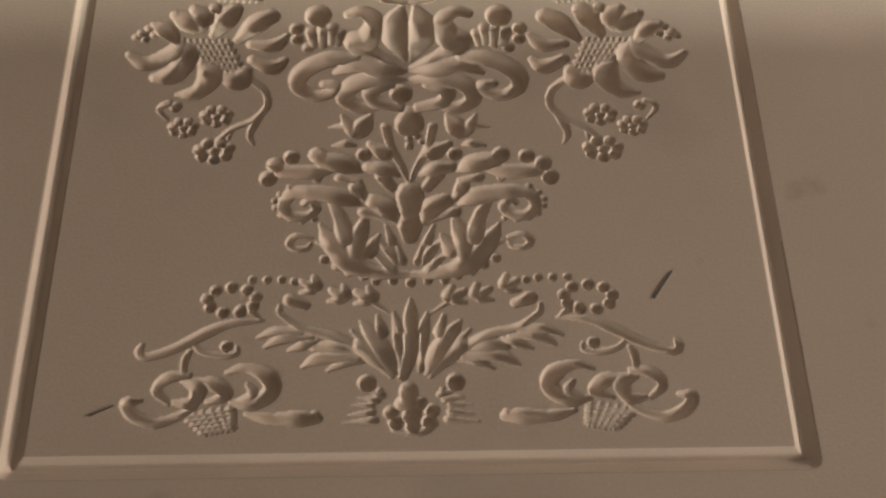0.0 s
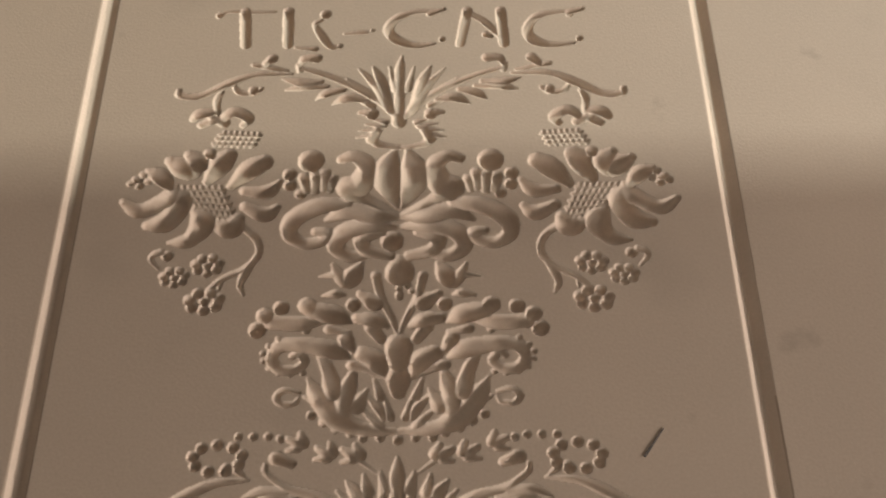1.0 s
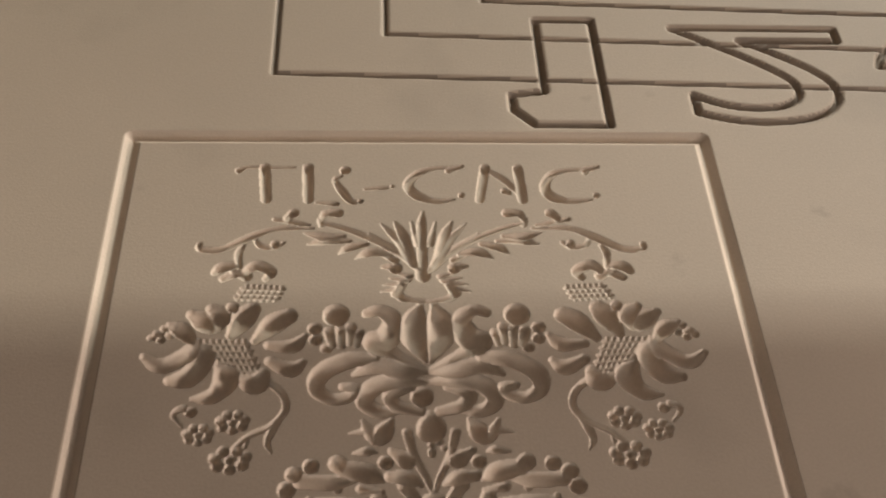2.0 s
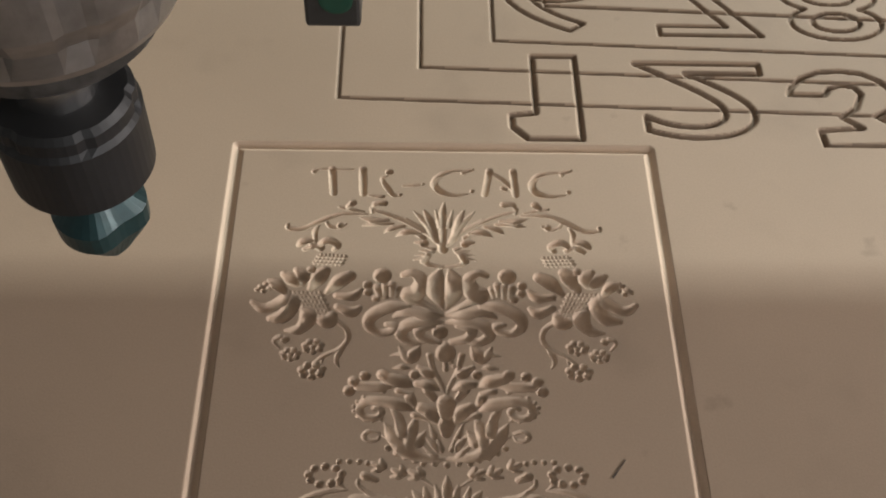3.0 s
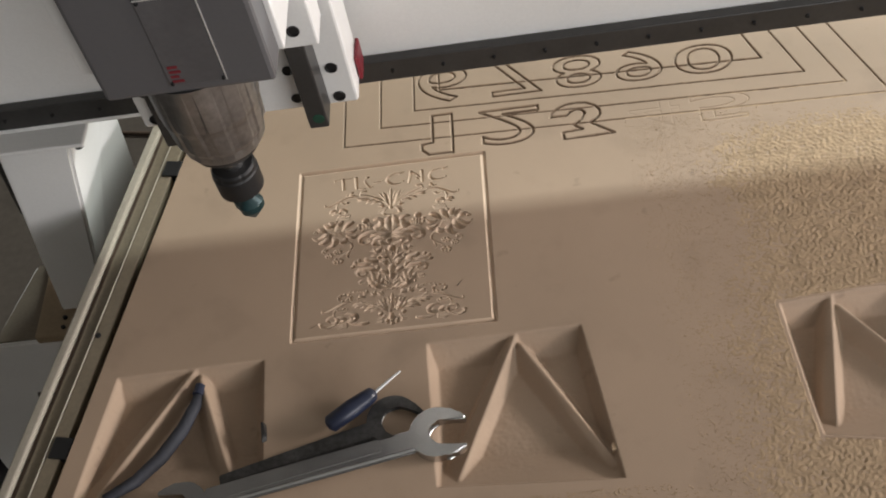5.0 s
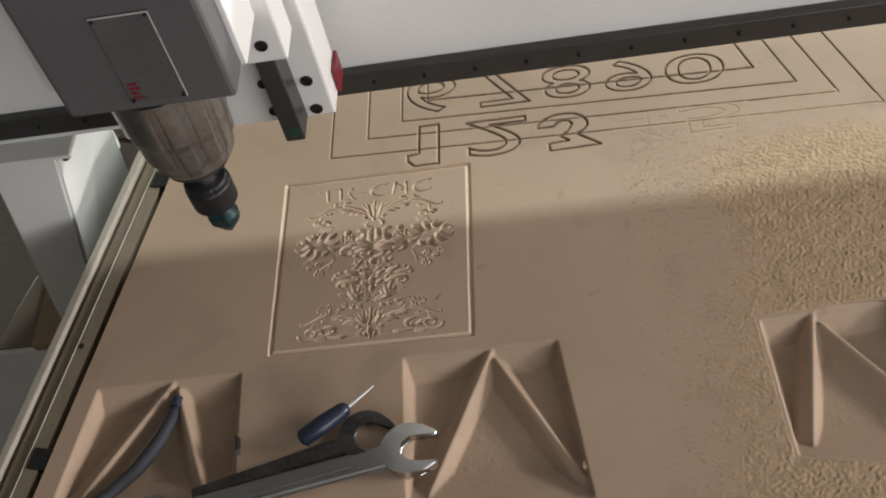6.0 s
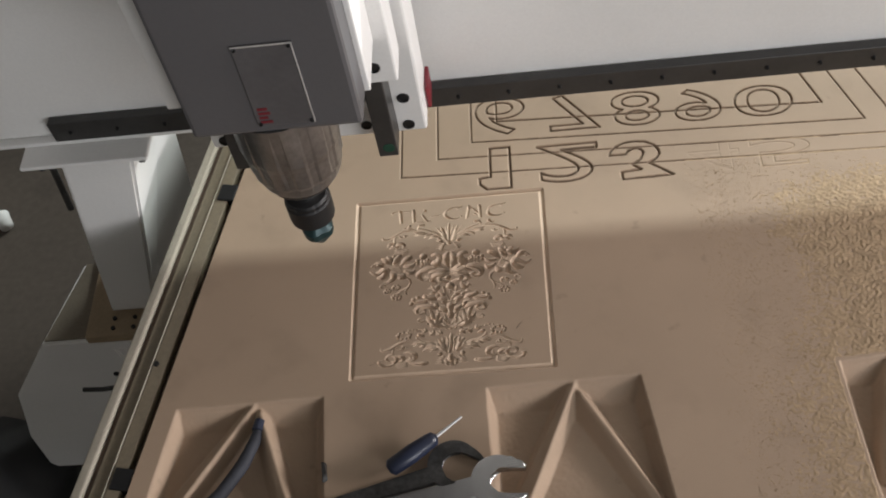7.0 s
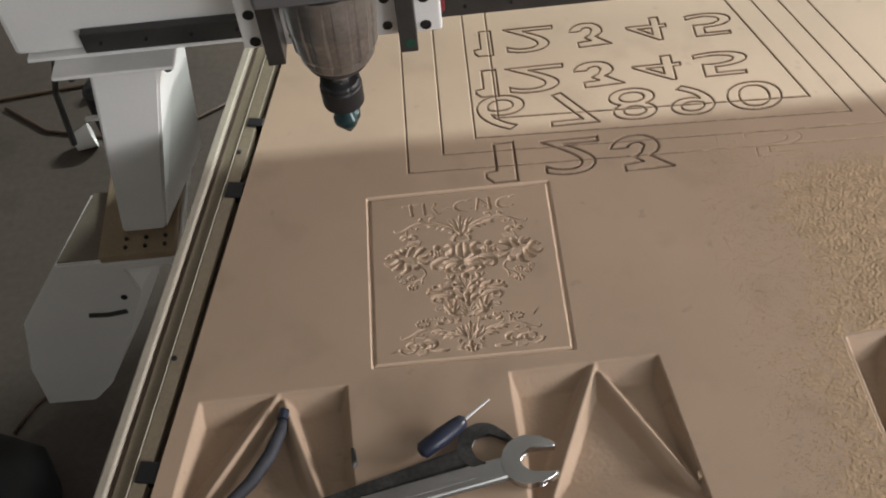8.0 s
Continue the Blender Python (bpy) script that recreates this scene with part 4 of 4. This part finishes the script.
def shavings():
    """Loose sawdust: a thin uneven layer with small crumbs, thick towards the far side of the pockets."""
    rng = np.random.default_rng(7)
    xs, ys = np.arange(0.44, 1.24, 0.0016), np.arange(-0.42, 0.40, 0.0016)
    Z = np.zeros((len(ys), len(xs)))
    rim = [(0.698, -0.021), (0.872, -0.008), (0.93, -0.262), (0.709, -0.228)]
    for j, y in enumerate(ys):
        for i, x in enumerate(xs):
            edge = 0.505 + 0.06 * noise.noise((x * 7, y * 7, 2)) + 0.05 * noise.noise((x * 30, y * 30, 4)) + 0.12 * max(0.0, y - 0.2) - 0.10 * max(0.0, 0.05 - y)
            thick = min(1.0, max(0.0, (x - edge) / 0.25)) * min(1.0, max(0.0, (0.40 - y + 0.06 * noise.noise((x * 12, 5, 1))) / 0.12))
            if all(to_line(x, y, a, b)[0] > -0.004 for a, b in zip(rim, rim[1:] + rim[:1])):
                Z[j, i] = -0.06
                continue
            lump = 0.30 * noise.noise((x * 60, y * 60, 7)) + 0.75 * noise.noise((x * 200, y * 200, 3)) + 0.45 * noise.noise((x * 340, y * 340, 11))
            Z[j, i] = -0.0012 + thick * (0.0018 + 0.0016 * lump) if thick > 0 else -0.02
    tagged(sheet("sawdust", xs, ys, Z, None, DUST), "pale loose sawdust lying over the board", "sawdust", kind="stuff")
    verts, faces = [], []
    def chip(x, y, z, size):
        k = len(verts)
        a = rng.uniform(0, 6.283)
        for j in range(3):
            t = a + j * 2.094 + rng.uniform(-0.5, 0.5)
            r = size * rng.uniform(0.6, 1.3)
            verts.append((x + r * math.cos(t), y + r * math.sin(t) * 0.8, z))
        verts.append((x + rng.uniform(-0.3, 0.3) * size, y + rng.uniform(-0.3, 0.3) * size, z + size * rng.uniform(0.2, 0.5)))
        faces.extend([(k, k + 1, k + 3), (k + 1, k + 2, k + 3), (k + 2, k, k + 3)])
    for k in range(9000):
        x, y = 0.555 + abs(rng.normal(0.0, 0.14)) + rng.uniform(-0.03, 0.03), rng.uniform(-0.42, 0.36)
        if 0.685 < x < 0.94 and -0.275 < y < 0.0 or x > 0.98:
            continue
        chip(x, y, 0.0001, rng.uniform(0.0006, 0.0018))
    for k in range(1200):
        x = rng.normal(0.33, 0.11)
        y = -0.275 - abs(rng.normal(0, 0.03))
        if 0.05 < x < 0.60:
            chip(x, y, 0.0001, rng.uniform(0.001, 0.0024))
    for k in range(160):
        x, y = rng.uniform(-0.02, 0.19), rng.uniform(-0.27, -0.16)
        chip(x, y, 0.0001, rng.uniform(0.0007, 0.0018))
    me = bpy.data.meshes.new("wood_crumbs")
    me.from_pydata([(a * K, b * K, c * K) for a, b, c in verts], [], faces)
    me.materials.append(DUST)
    tagged(new("wood_crumbs", me), "small loose wood crumbs strewn on the board", "sawdust", kind="stuff")


def floor_things():
    def cable(points):
        ob = part("cable", tube(points, 0.006, 8), BROWN, None, smooth=True)
        tagged(ob, "thin dark cable lying on the workshop floor", "cable")
    cable([(-1.9, 1.70, -0.994), (-1.5, 1.68, -0.994), (-1.28, 1.74, -0.994), (-1.0, 1.77, -0.994), (-0.7, 1.95, -0.994)])
    cable([(-1.25, 1.70, -0.994), (-1.10, 1.58, -0.994), (-0.95, 1.54, -0.994), (-0.75, 1.50, -0.994), (-0.4, 1.7, -0.994)])
    cable([(-1.02, 0.52, -0.994), (-0.98, 0.60, -0.994), (-0.90, 0.66, -0.994)])
    for x, y, tilt, turn, size in ((-0.99, 1.49, 84, 20, 1.25), (-1.25, 1.15, 84, 130, 0.9), (-0.94, 1.73, 84, 200, 0.7)):
        bm = lathe([(0.022 * size, 0.0), (0.030 * size, 0.045 * size), (0.032 * size, 0.047 * size), (0.029 * size, 0.045 * size), (0.021 * size, 0.004)], 20)
        bm.transform(Matrix.Translation((x, y, -1.0 + 0.0265 * size)) @ Matrix.Rotation(radians(turn), 4, "Z") @ Matrix.Rotation(radians(tilt), 4, "Y"))
        tagged(part("paper_cup", bm, WHITE, None, smooth=True), "small white paper cup tipped over on the floor", "cup", "cups on the floor")
    bm = lathe([(0.10, 0.0), (0.16, 0.03), (0.17, 0.12), (0.11, 0.22), (0.04, 0.28), (0.015, 0.34)], 18, (-1.02, 0.30, -1.0))
    for v in bm.verts:
        v.co += Vector((noise.noise(v.co * 9), noise.noise(v.co * 9 + Vector((5, 0, 0))), 0)) * 0.03
    tagged(part("sack", bm, BLACK, None, smooth=True), "small dark cloth sack on the floor", "sack")


def scratch_marks():
    # dark slivers laid on the board stand in for shaded scratches
    for a, b, w in (((0.248, 0.071), (0.257, 0.083), 0.0006), ((0.027, 0.024), (0.036, 0.028), 0.0004)):
        part("scratch_mark", bar(a, b, w, w * 0.4, 0.0001, 0.0005, 0.0001), SCRATCH, BOARD)


BOARD = board()
bed()
GANTRY, CUTTER = gantry()
tools()
torn_chip()
shavings()
floor_things()
scratch_marks()


def motions():
    """The gantry rests, then drives away along the bed; the cutter turns."""
    go = lambda d: pose(0.14 * d * K, d * K, 0)
    walk(GANTRY, [(0, go(0)), (6.3, go(0)), (6.7, go(0)), (6.85, go(0.009)), (7.0, pose(0.002 * K, 0.026 * K, 0)), (7.5, pose(0.004 * K, 0.128 * K, 0)), (8.0, pose(0.010 * K, 0.226 * K, 0))])
    a = 40.0  # degrees the cutter turns in a tenth of a second
    walk(CUTTER, [(0.1 * k, pose(SPIN[0] * K, SPIN[1] * K, 0.158 * K, 0, 0, a * k)) for k in range(81)])


motions()
